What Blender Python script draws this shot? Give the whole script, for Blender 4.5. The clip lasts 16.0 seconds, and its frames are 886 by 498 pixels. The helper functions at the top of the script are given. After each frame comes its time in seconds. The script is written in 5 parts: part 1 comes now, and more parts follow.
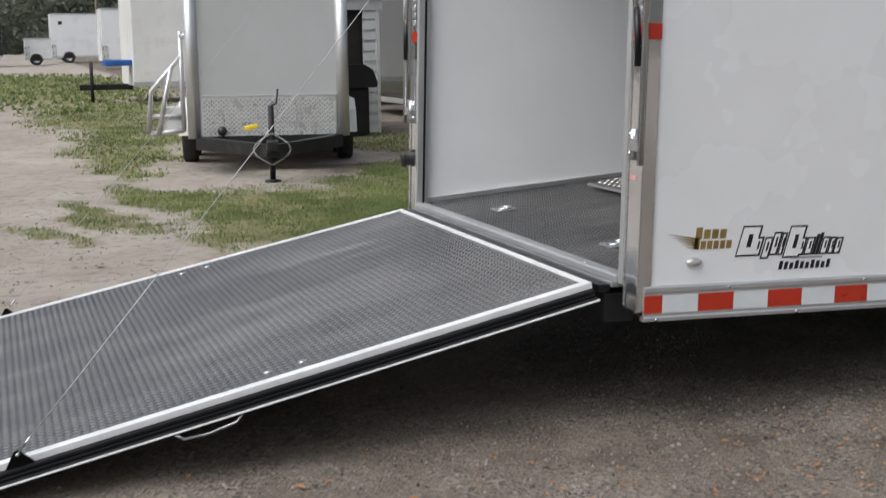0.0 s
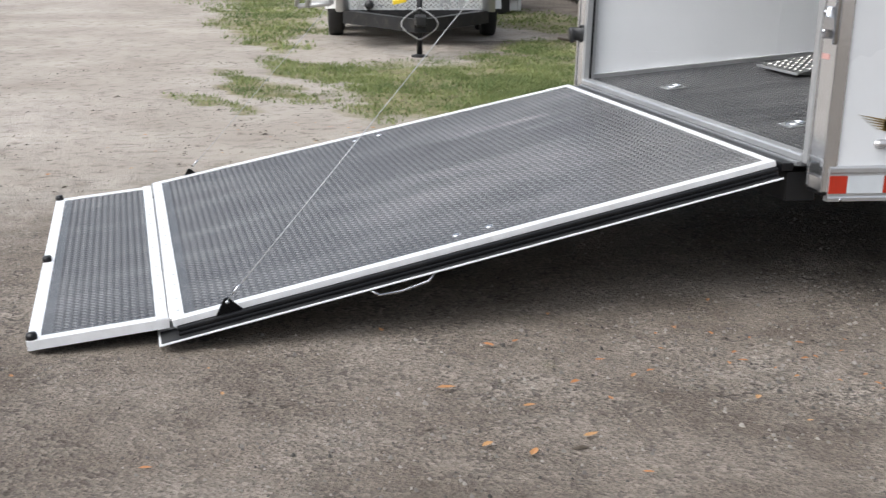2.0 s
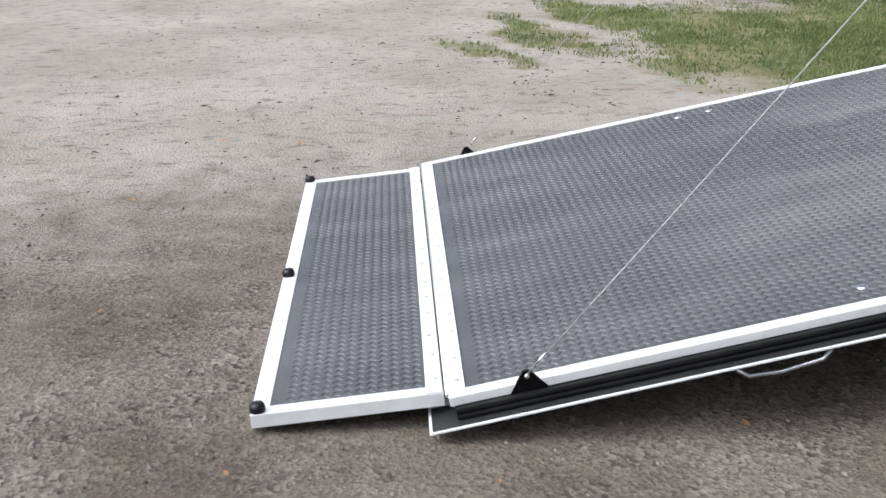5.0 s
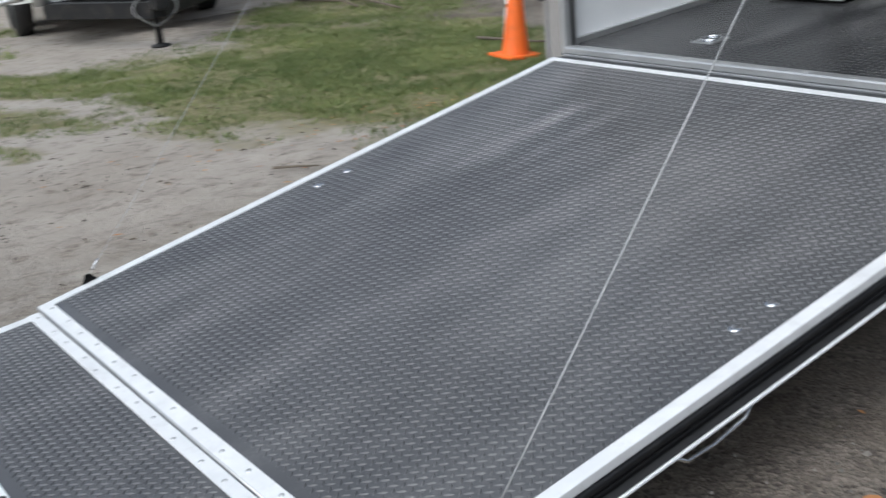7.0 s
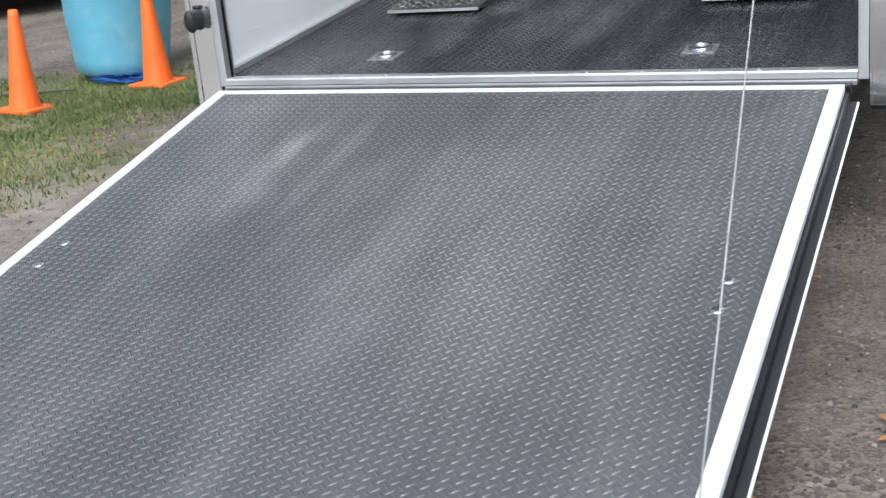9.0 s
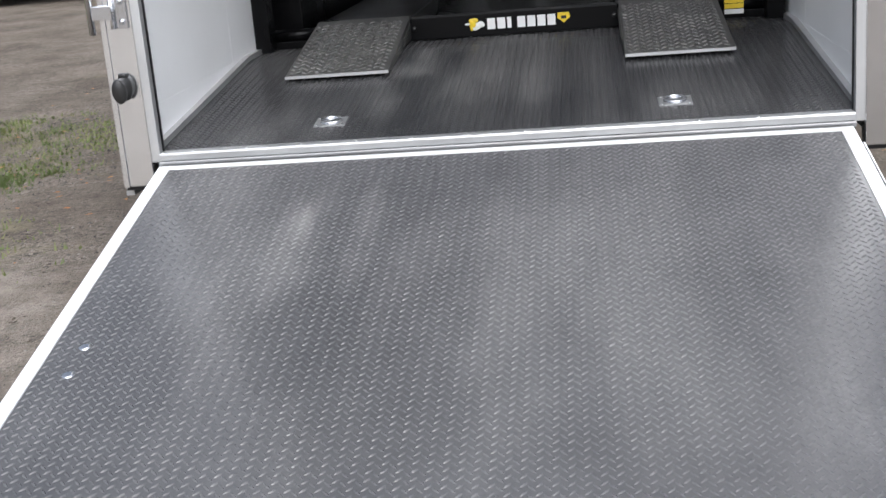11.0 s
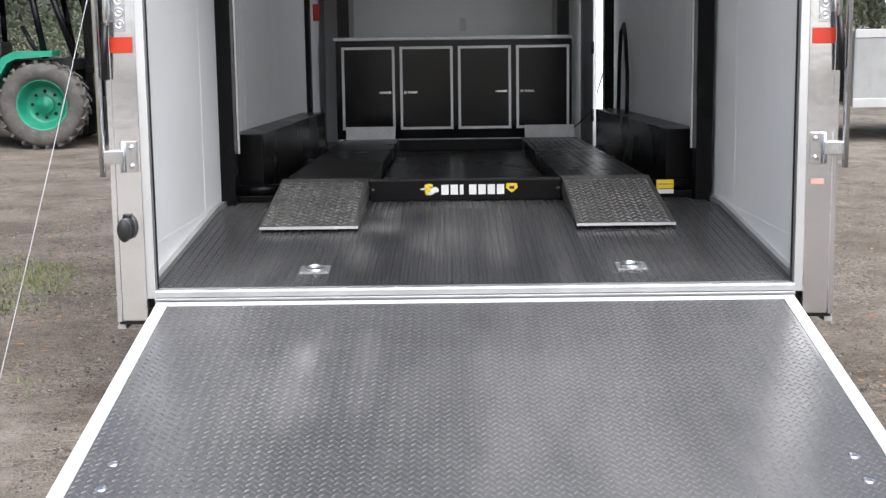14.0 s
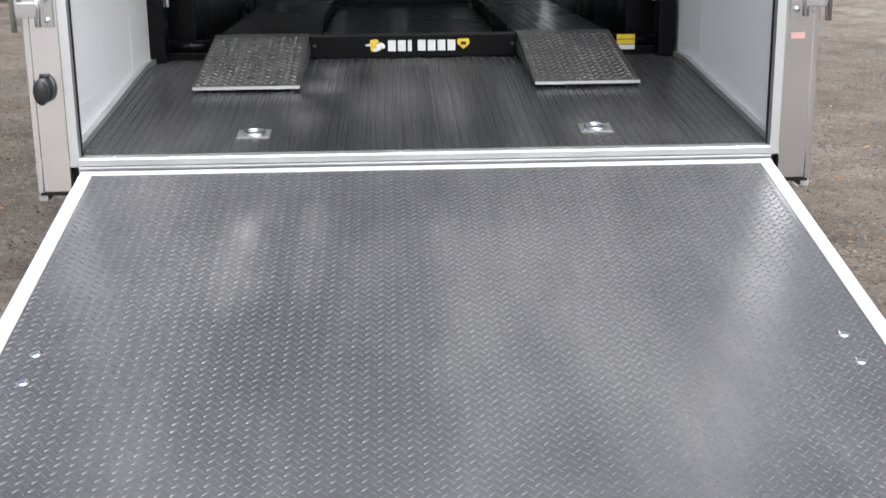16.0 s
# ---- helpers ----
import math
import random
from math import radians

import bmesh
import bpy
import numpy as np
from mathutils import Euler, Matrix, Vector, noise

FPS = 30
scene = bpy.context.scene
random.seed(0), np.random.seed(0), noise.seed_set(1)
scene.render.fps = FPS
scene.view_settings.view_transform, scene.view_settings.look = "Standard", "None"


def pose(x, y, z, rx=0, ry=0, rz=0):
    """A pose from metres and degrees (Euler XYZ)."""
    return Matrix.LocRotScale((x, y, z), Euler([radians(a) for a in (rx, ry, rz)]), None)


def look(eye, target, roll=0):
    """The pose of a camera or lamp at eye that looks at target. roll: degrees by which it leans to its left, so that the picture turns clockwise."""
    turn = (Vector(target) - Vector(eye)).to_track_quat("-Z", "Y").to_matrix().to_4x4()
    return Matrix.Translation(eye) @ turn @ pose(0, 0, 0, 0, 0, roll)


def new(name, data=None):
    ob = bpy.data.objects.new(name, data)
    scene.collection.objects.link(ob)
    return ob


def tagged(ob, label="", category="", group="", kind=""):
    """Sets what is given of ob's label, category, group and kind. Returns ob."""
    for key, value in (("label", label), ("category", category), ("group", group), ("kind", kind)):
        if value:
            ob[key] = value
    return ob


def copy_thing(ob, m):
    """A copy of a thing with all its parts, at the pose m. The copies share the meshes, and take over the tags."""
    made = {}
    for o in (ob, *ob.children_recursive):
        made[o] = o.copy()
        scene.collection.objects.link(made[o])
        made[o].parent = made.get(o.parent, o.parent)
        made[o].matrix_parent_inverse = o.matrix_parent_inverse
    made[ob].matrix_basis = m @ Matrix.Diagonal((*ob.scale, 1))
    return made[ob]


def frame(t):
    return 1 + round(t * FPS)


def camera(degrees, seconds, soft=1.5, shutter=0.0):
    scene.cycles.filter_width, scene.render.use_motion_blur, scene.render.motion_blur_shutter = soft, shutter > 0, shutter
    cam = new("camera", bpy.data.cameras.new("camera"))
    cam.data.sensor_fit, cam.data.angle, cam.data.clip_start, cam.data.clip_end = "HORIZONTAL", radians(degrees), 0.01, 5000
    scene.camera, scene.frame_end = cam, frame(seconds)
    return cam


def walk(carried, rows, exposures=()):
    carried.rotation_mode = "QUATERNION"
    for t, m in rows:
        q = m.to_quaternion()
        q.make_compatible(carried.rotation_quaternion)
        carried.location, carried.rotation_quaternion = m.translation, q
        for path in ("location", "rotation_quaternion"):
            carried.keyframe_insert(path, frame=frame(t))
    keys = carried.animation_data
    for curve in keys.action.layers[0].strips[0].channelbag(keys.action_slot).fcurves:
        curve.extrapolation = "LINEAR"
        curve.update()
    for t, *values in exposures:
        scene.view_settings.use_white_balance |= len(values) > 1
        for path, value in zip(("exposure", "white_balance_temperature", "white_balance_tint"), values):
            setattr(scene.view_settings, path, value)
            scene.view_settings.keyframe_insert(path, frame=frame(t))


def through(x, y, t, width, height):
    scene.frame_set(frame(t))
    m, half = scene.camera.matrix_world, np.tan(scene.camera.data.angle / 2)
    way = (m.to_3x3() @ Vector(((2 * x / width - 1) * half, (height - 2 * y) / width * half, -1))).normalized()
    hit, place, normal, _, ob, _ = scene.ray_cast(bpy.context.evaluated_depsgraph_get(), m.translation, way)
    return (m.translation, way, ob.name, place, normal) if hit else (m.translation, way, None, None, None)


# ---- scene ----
cam = camera(39.0, 16.0, soft=1.3, shutter=0.3)
PATH = [
    (0, (5.219, -2.08, 1.42), (3.361, -1.415, 1.094), -0.7),
    (0.5, (5.278, -2.262, 1.403), (3.437, -1.601, 0.985), -0.6),
    (1, (5.296, -2.333, 1.408), (3.46, -1.692, 0.944), -0.2),
    (1.5, (5.303, -2.356, 1.399), (3.451, -1.78, 0.911), 0.1),
    (2, (5.275, -2.363, 1.399), (3.4, -1.887, 0.89), 0.3),
    (2.5, (5.18, -2.304, 1.406), (3.282, -1.959, 0.877), 0.5),
    (3, (5.012, -2.26, 1.408), (3.104, -2.033, 0.853), 0.7),
    (3.5, (4.808, -2.281, 1.396), (2.9, -2.137, 0.813), 0.6),
    (4, (4.534, -2.322, 1.367), (2.621, -2.244, 0.787), 0.6),
    (4.2, (4.403, -2.327, 1.342), (2.497, -2.277, 0.738), 0.2),
    (6.3, (3.185, -2.64, 1.32), (1.31, -2.30, 0.738), -6.4),
    (6.5, (3.115, -2.722, 1.322), (1.263, -2.237, 0.742), -6.5),
    (7, (2.949, -3.168, 1.419), (1.325, -2.174, 0.805), -6.4),
    (7.5, (2.754, -3.305, 1.38), (1.308, -2.057, 0.787), -7.3),
    (8, (2.42, -3.522, 1.442), (1.123, -2.097, 0.908), -8.6),
    (8.5, (2.053, -3.699, 1.462), (0.968, -2.138, 0.842), -7.4),
    (9, (1.682, -3.873, 1.444), (0.825, -2.191, 0.786), -6.6),
    (9.2, (1.56, -3.93, 1.445), (0.742, -2.235, 0.785), -6.9),
    (11.3, (0.188, -4.031, 1.486), (0.029, -2.119, 0.92), -4.1),
    (11.5, (0.111, -4.039, 1.519), (-0.003, -2.112, 0.995), -3.3),
    (12, (-0.17, -4.132, 1.536), (-0.205, -2.177, 1.113), -1.1),
    (12.5, (-0.192, -4.234, 1.564), (-0.234, -2.257, 1.265), -0.8),
    (13, (-0.153, -4.302, 1.547), (-0.188, -2.321, 1.273), -0.7),
    (13.5, (-0.102, -4.367, 1.516), (-0.133, -2.391, 1.206), -0.5),
    (14, (-0.073, -4.41, 1.497), (-0.09, -2.441, 1.148), -0.8),
    (14.5, (-0.053, -4.464, 1.476), (-0.05, -2.502, 1.09), -1.0),
    (15, (-0.047, -4.374, 1.482), (-0.027, -2.423, 1.044), -1.3),
    (15.5, (-0.072, -4.256, 1.482), (-0.03, -2.316, 0.997), -1.1),
    (16, (-0.122, -4.072, 1.453), (-0.044, -2.157, 0.882), -0.6),
]
EXPOSURE = [(0.0, 0.1, 6330, 9), (1.5, 0.47, 6250, 9), (3.0, 0.57, 6130, 8), (4.2, 0.58, 6050, 8), (6.3, 0.21, 6050, 8), (7.0, 0.02, 5900, 6), (8.0, -0.06, 5850, 5), (8.5, 0.17, 5850, 6), (9.0, 0.55, 5900, 7), (11.5, 0.6, 6150, 10), (12.5, 0.57, 6200, 10), (13.0, 0.68, 6200, 10), (13.5, 0.89, 6200, 10), (15.0, 0.84, 6200, 10), (16.0, 0.8, 6200, 10)]
walk(cam, [(t, look(e, g, r)) for t, e, g, r in PATH], EXPOSURE)

# ---- sky and light: overcast day ----
world = bpy.data.worlds.new("sky")
scene.world = world
world.use_nodes = True
wn, wl = world.node_tree.nodes, world.node_tree.links
sky = wn.new("ShaderNodeTexSky")
sky.sky_type, sky.sun_disc = "NISHITA", False
sky.sun_elevation, sky.sun_rotation = radians(54), radians(163)
sky.air_density, sky.dust_density, sky.ozone_density = 1.0, 5.0, 1.0
grey = wn.new("ShaderNodeHueSaturation")
grey.inputs["Saturation"].default_value = 0.45
wl.new(sky.outputs[0], grey.inputs["Color"])
wl.new(grey.outputs[0], wn["Background"].inputs["Color"])
wn["Background"].inputs["Strength"].default_value = 0.135
sun = new("sun", bpy.data.lights.new("sun", "SUN"))
sun.data.energy, sun.data.angle, sun.data.color = 1.62, radians(80), (1.0, 0.98, 0.96)
sun.matrix_world = look((2.8, -9.4, 13.5), (0, 0, 0))

doorway = new("doorway_sky", bpy.data.lights.new("doorway_sky", "AREA"))
doorway.data.shape, doorway.data.size, doorway.data.size_y, doorway.data.energy = "RECTANGLE", 1.2, 1.75, 16
doorway.matrix_world = look((1.28, 6.2, 1.45), (0.0, 6.2, 1.40))


# ---- materials ----
def nodes_of(name):
    m = bpy.data.materials.new(name)
    m.use_nodes = True
    return m, m.node_tree.nodes, m.node_tree.links, m.node_tree.nodes["Principled BSDF"]


def tex_noise(n, l, vec, scale, detail=4.0, rough=0.55):
    t = n.new("ShaderNodeTexNoise")
    t.inputs["Scale"].default_value, t.inputs["Detail"].default_value, t.inputs["Roughness"].default_value = scale, detail, rough
    l.new(vec, t.inputs["Vector"])
    return t.outputs["Fac"]


def ramp_of(n, l, fac, lo, hi, a=(0, 0, 0, 1), b=(1, 1, 1, 1)):
    r = n.new("ShaderNodeValToRGB")
    r.color_ramp.elements[0].position, r.color_ramp.elements[1].position = lo, hi
    r.color_ramp.elements[0].color, r.color_ramp.elements[1].color = a, b
    l.new(fac, r.inputs[0])
    return r.outputs[0]


def mix_of(n, l, fac, a, b, mode="MIX"):
    m = n.new("ShaderNodeMix")
    m.data_type, m.blend_type = "RGBA", mode
    for socket, value in ((m.inputs[0], fac), (m.inputs[6], a), (m.inputs[7], b)):
        if isinstance(value, (int, float)):
            socket.default_value = value
        elif isinstance(value, tuple):
            socket.default_value = (*value, 1.0)[:4]
        else:
            l.new(value, socket)
    return m.outputs[2]


def bump_of(n, l, bsdf, height, strength, distance=0.01):
    b = n.new("ShaderNodeBump")
    b.inputs["Strength"].default_value, b.inputs["Distance"].default_value = strength, distance
    l.new(height, b.inputs["Height"])
    l.new(b.outputs[0], bsdf.inputs["Normal"])


def surface(name, base, rough=0.5, metal=0.0, var=0.12, coarse=3.0, fine=90.0, bump=0.06, dirt=None, dirt_amount=0.3, coat=0.0, squeeze=(1, 1, 1), rand=0.0, spec=0.5):
    """A painted, metal or plastic surface with stains at one scale and grain at another."""
    m, n, l, p = nodes_of(name)
    tc = n.new("ShaderNodeTexCoord")
    mp = n.new("ShaderNodeMapping")
    mp.inputs["Scale"].default_value = squeeze
    l.new(tc.outputs["Object"], mp.inputs["Vector"])
    vec = mp.outputs[0]
    big, small = tex_noise(n, l, vec, coarse), tex_noise(n, l, vec, fine, 3.0)
    dark, light = tuple(c * (1 - var) for c in base), tuple(min(1, c * (1 + var)) for c in base)
    col = mix_of(n, l, ramp_of(n, l, big, 0.3, 0.7), dark, light)
    if rand:
        info = n.new("ShaderNodeObjectInfo")
        col = mix_of(n, l, info.outputs["Random"], col, tuple(c * (1 - rand) for c in base))
    if dirt:
        spots = ramp_of(n, l, tex_noise(n, l, vec, coarse * 2.3, 8.0, 0.65), 0.52, 0.75)
        scaled = n.new("ShaderNodeMath")
        scaled.operation = "MULTIPLY"
        scaled.inputs[1].default_value = dirt_amount
        l.new(spots, scaled.inputs[0])
        col = mix_of(n, l, scaled.outputs[0], col, dirt)
    l.new(col, p.inputs["Base Color"])
    rr = n.new("ShaderNodeMapRange")
    rr.inputs["To Min"].default_value, rr.inputs["To Max"].default_value = max(0.02, rough - 0.1), min(1, rough + 0.12)
    l.new(big, rr.inputs["Value"])
    l.new(rr.outputs[0], p.inputs["Roughness"])
    p.inputs["Metallic"].default_value = metal
    p.inputs["Specular IOR Level"].default_value = spec
    p.inputs["Coat Weight"].default_value = coat
    if bump:
        bump_of(n, l, p, small, bump, 0.004)
    return m


white_panel = surface("white_panel", (0.80, 0.81, 0.82), 0.28, var=0.03, coarse=1.2, fine=25, bump=0.02, coat=0.25, dirt=(0.6, 0.58, 0.53), dirt_amount=0.10)
lining = surface("white_lining", (0.87, 0.88, 0.89), 0.38, var=0.03, coarse=2.0, fine=60, bump=0.03)
old_white = surface("weathered_white_panel", (0.72, 0.72, 0.70), 0.4, var=0.08, coarse=0.9, fine=40, bump=0.04, dirt=(0.35, 0.32, 0.27), dirt_amount=0.4)
grey_panel = surface("silver_grey_panel", (0.52, 0.53, 0.53), 0.35, metal=0.25, var=0.06, coarse=0.8, fine=30, bump=0.03, dirt=(0.40, 0.38, 0.34), dirt_amount=0.25)
dusty_silver = surface("dusty_silver_panel", (0.34, 0.345, 0.345), 0.4, metal=0.3, var=0.12, coarse=1.5, fine=40, bump=0.04, dirt=(0.20, 0.185, 0.16), dirt_amount=0.5)
black_panel = surface("black_panel", (0.022, 0.023, 0.025), 0.16, var=0.2, coarse=1.5, fine=20, bump=0.02, coat=0.5, dirt=(0.10, 0.095, 0.085), dirt_amount=0.25)
mill = surface("mill_aluminium", (0.58, 0.585, 0.59), 0.40, metal=0.75, var=0.07, coarse=5, fine=160, bump=0.05, squeeze=(1, 1, 0.25), dirt=(0.45, 0.43, 0.40), dirt_amount=0.3)
bright_trim = surface("white_aluminium_trim", (0.82, 0.825, 0.83), 0.36, metal=0.2, var=0.06, coarse=9, fine=140, bump=0.05, dirt=(0.50, 0.48, 0.45), dirt_amount=0.3)
polished = surface("polished_aluminium", (0.76, 0.77, 0.79), 0.08, metal=0.95, var=0.03, coarse=2.5, fine=5, bump=0.35, dirt=(0.62, 0.61, 0.60), dirt_amount=0.2)
dark_mill = surface("dark_aluminium", (0.33, 0.335, 0.34), 0.5, metal=0.7, var=0.12, coarse=7, fine=140, bump=0.06, squeeze=(0.3, 1, 1), dirt=(0.16, 0.15, 0.14), dirt_amount=0.5)
chrome = surface("zinc_plated_steel", (0.62, 0.63, 0.65), 0.22, metal=1.0, var=0.08, coarse=14, fine=90, bump=0.04)
black_rubber = surface("black_rubber_seal", (0.005, 0.005, 0.006), 0.33, spec=0.4, var=0.3, coarse=6, fine=120, bump=0.1, dirt=(0.04, 0.037, 0.034), dirt_amount=0.3)
black_paint = surface("black_gloss_paint", (0.0035, 0.0035, 0.004), 0.26, spec=0.14, var=0.15, coarse=0.9, fine=160, bump=0.0)
flange_grey = surface("grey_flange", (0.022, 0.022, 0.023), 0.5, var=0.15, coarse=6, fine=80, bump=0.05, dirt=(0.03, 0.028, 0.026), dirt_amount=0.4)
chassis_black = surface("chassis_black_paint", (0.014, 0.014, 0.015), 0.5, spec=0.3, var=0.3, coarse=4, fine=70, bump=0.12, dirt=(0.10, 0.085, 0.07), dirt_amount=0.4)
cabinet_black = surface("black_cabinet_panel", (0.005, 0.0052, 0.006), 0.14, spec=0.3, var=0.15, coarse=3, fine=30, bump=0.03)
black_plastic = surface("black_plastic", (0.018, 0.018, 0.018), 0.4, var=0.2, coarse=8, fine=110, bump=0.1)
tape_red = surface("red_reflective_tape", (0.46, 0.032, 0.012), 0.3, var=0.08, coarse=15, fine=260, bump=0.08)
tape_white = surface("white_reflective_tape", (0.66, 0.69, 0.71), 0.32, var=0.05, coarse=15, fine=260, bump=0.08)
label_red = surface("faded_red_label", (0.52, 0.30, 0.27), 0.4, var=0.15, coarse=30, fine=90, bump=0.0)
lens_clear = surface("clear_red_light_lens", (0.52, 0.51, 0.51), 0.1, metal=0.45, var=0.1, coarse=30, fine=220, bump=0.15, coat=0.6)
steel_cable = surface("galvanised_cable", (0.40, 0.40, 0.40), 0.45, metal=0.5, var=0.15, coarse=40, fine=400, bump=0.3)
ink_black = surface("black_vinyl", (0.012, 0.012, 0.014), 0.3, var=0.1, coarse=10, fine=90, bump=0.0)
ink_gold = surface("gold_vinyl", (0.24, 0.16, 0.045), 0.35, var=0.25, coarse=20, fine=90, bump=0.0)
ink_white = surface("white_vinyl", (0.80, 0.80, 0.80), 0.35, var=0.04, coarse=10, fine=90, bump=0.0)
ink_grey = surface("grey_vinyl", (0.30, 0.31, 0.33), 0.35, var=0.1, coarse=10, fine=90, bump=0.0)
ink_yellow = surface("yellow_vinyl", (0.80, 0.58, 0.03), 0.35, var=0.08, coarse=10, fine=90, bump=0.0)
cone_orange = surface("orange_cone_plastic", (0.90, 0.16, 0.02), 0.45, var=0.1, coarse=6, fine=60, bump=0.05, dirt=(0.45, 0.14, 0.05), dirt_amount=0.35)
barrel_blue = surface("faded_blue_plastic", (0.16, 0.46, 0.62), 0.42, var=0.12, coarse=3, fine=40, bump=0.06, dirt=(0.42, 0.56, 0.60), dirt_amount=0.4)
pvc_white = surface("white_pvc", (0.72, 0.72, 0.70), 0.4, var=0.06, coarse=6, fine=60, bump=0.03, dirt=(0.4, 0.36, 0.3), dirt_amount=0.3)
lift_green = surface("green_machine_paint", (0.02, 0.25, 0.155), 0.38, var=0.12, coarse=4, fine=50, bump=0.05, dirt=(0.14, 0.18, 0.13), dirt_amount=0.45)
tyre_rubber = surface("dusty_tyre_rubber", (0.085, 0.081, 0.075), 0.85, var=0.3, coarse=5, fine=70, bump=0.2, dirt=(0.19, 0.17, 0.145), dirt_amount=0.6)
tyre_black = surface("black_tyre_rubber", (0.016, 0.016, 0.016), 0.7, var=0.3, coarse=5, fine=80, bump=0.15, dirt=(0.09, 0.08, 0.07), dirt_amount=0.35)
bark = surface("oak_bark", (0.075, 0.062, 0.05), 0.9, var=0.4, coarse=6, fine=35, bump=0.8, squeeze=(1, 1, 0.3))
twig_mat = surface("dry_twig", (0.16, 0.13, 0.10), 0.85, var=0.3, coarse=12, fine=90, bump=0.4)
blue_tarp = surface("blue_tarp", (0.02, 0.10, 0.36), 0.5, var=0.2, coarse=6, fine=70, bump=0.2)
siding_white = surface("white_siding", (0.70, 0.70, 0.68), 0.55, var=0.06, coarse=2, fine=50, bump=0.06, dirt=(0.4, 0.38, 0.33), dirt_amount=0.35)
doorway_shade = surface("shed_doorway_shade", (0.03, 0.026, 0.022), 0.8, var=0.3, coarse=4, fine=50, bump=0.2)
red_plastic = surface("red_enamel", (0.50, 0.02, 0.015), 0.3, var=0.08, coarse=8, fine=60, bump=0.03)
tread_bars = surface("polished_tread_bars", (0.50, 0.495, 0.48), 0.24, metal=0.85, var=0.25, coarse=5, fine=70, bump=0.08, dirt=(0.2, 0.19, 0.175), dirt_amount=0.5)
# worn plate, its colour also darkened to paint in dim reflections on the lift ramps
tread_plate = surface("worn_darkened_tread_plate", (0.20, 0.198, 0.19), 0.32, metal=0.8, var=0.15, coarse=7, fine=70, bump=0.1, dirt=(0.14, 0.13, 0.12), dirt_amount=0.6)
bright_tread = surface("bright_tread_plate", (0.70, 0.71, 0.71), 0.28, metal=0.55, var=0.1, coarse=7, fine=70, bump=0.1, dirt=(0.35, 0.33, 0.30), dirt_amount=0.3)


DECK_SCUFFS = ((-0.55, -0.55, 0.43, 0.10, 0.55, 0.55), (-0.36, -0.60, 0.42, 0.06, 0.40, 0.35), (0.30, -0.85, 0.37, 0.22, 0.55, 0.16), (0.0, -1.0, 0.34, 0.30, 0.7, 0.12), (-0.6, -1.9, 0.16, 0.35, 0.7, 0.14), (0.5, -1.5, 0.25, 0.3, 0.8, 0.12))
# dusty scuffs by the lift ramp; the long middle streaks paint in sky sheen
FLOOR_SCUFFS_SHEEN = ((-0.40, 1.02, 0.67, 0.12, 0.16, 0.75), (-0.33, 1.30, 0.69, 0.10, 0.22, 0.55), (-0.15, 0.75, 0.63, 0.18, 0.75, 0.26), (0.12, 0.75, 0.63, 0.10, 0.7, 0.18), (0.35, 0.5, 0.6, 0.09, 0.6, 0.22), (-0.45, 0.5, 0.6, 0.10, 0.45, 0.22))


def rubber_deck(name, dark, light, dust_sheen_col, amount, scuffs_sheen, gloss=(0.17, 0.31)):
    """Grey-black checkered rubber with dusty drive marks, long scuffs and painted floor sheen (x, y, z, half width,
    half length, strength).
    """
    m, n, l, p = nodes_of(name)
    tc = n.new("ShaderNodeTexCoord")
    vec = tc.outputs["Object"]

    def stretched(scale, offset=(0, 0, 0)):
        mp = n.new("ShaderNodeMapping")
        mp.inputs["Scale"].default_value, mp.inputs["Location"].default_value = scale, offset
        l.new(vec, mp.inputs["Vector"])
        return mp.outputs[0]

    along = stretched((2.0, 0.62, 0.62))
    base = mix_of(n, l, ramp_of(n, l, tex_noise(n, l, vec, 2.0, 5), 0.3, 0.7), dark, light)
    dust = ramp_of(n, l, tex_noise(n, l, along, 1.5, 3, 0.5), 0.44, 0.78)
    patch = ramp_of(n, l, tex_noise(n, l, vec, 90, 2, 0.5), 0.1, 0.8)
    half = mix_of(n, l, amount, (0, 0, 0), mix_of(n, l, 1.0, dust, patch, "MULTIPLY"))
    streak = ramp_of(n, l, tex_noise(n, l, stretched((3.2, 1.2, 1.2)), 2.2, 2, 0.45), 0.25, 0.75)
    for x, y, z, half_wide, half_long, strength in scuffs_sheen:
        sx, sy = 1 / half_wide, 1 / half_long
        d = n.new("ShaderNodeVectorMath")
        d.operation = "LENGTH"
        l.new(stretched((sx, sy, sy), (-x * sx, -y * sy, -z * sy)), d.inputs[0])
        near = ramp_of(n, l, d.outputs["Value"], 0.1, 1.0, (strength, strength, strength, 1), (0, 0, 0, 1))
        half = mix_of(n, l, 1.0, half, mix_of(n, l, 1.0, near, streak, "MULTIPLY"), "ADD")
    l.new(mix_of(n, l, half, base, dust_sheen_col), p.inputs["Base Color"])
    rr = n.new("ShaderNodeMapRange")
    rr.inputs["To Min"].default_value, rr.inputs["To Max"].default_value = gloss
    l.new(tex_noise(n, l, along, 2.2, 5), rr.inputs["Value"])
    l.new(rr.outputs[0], p.inputs["Roughness"])
    bump_of(n, l, p, tex_noise(n, l, vec, 350, 2), 0.10, 0.002)
    return m


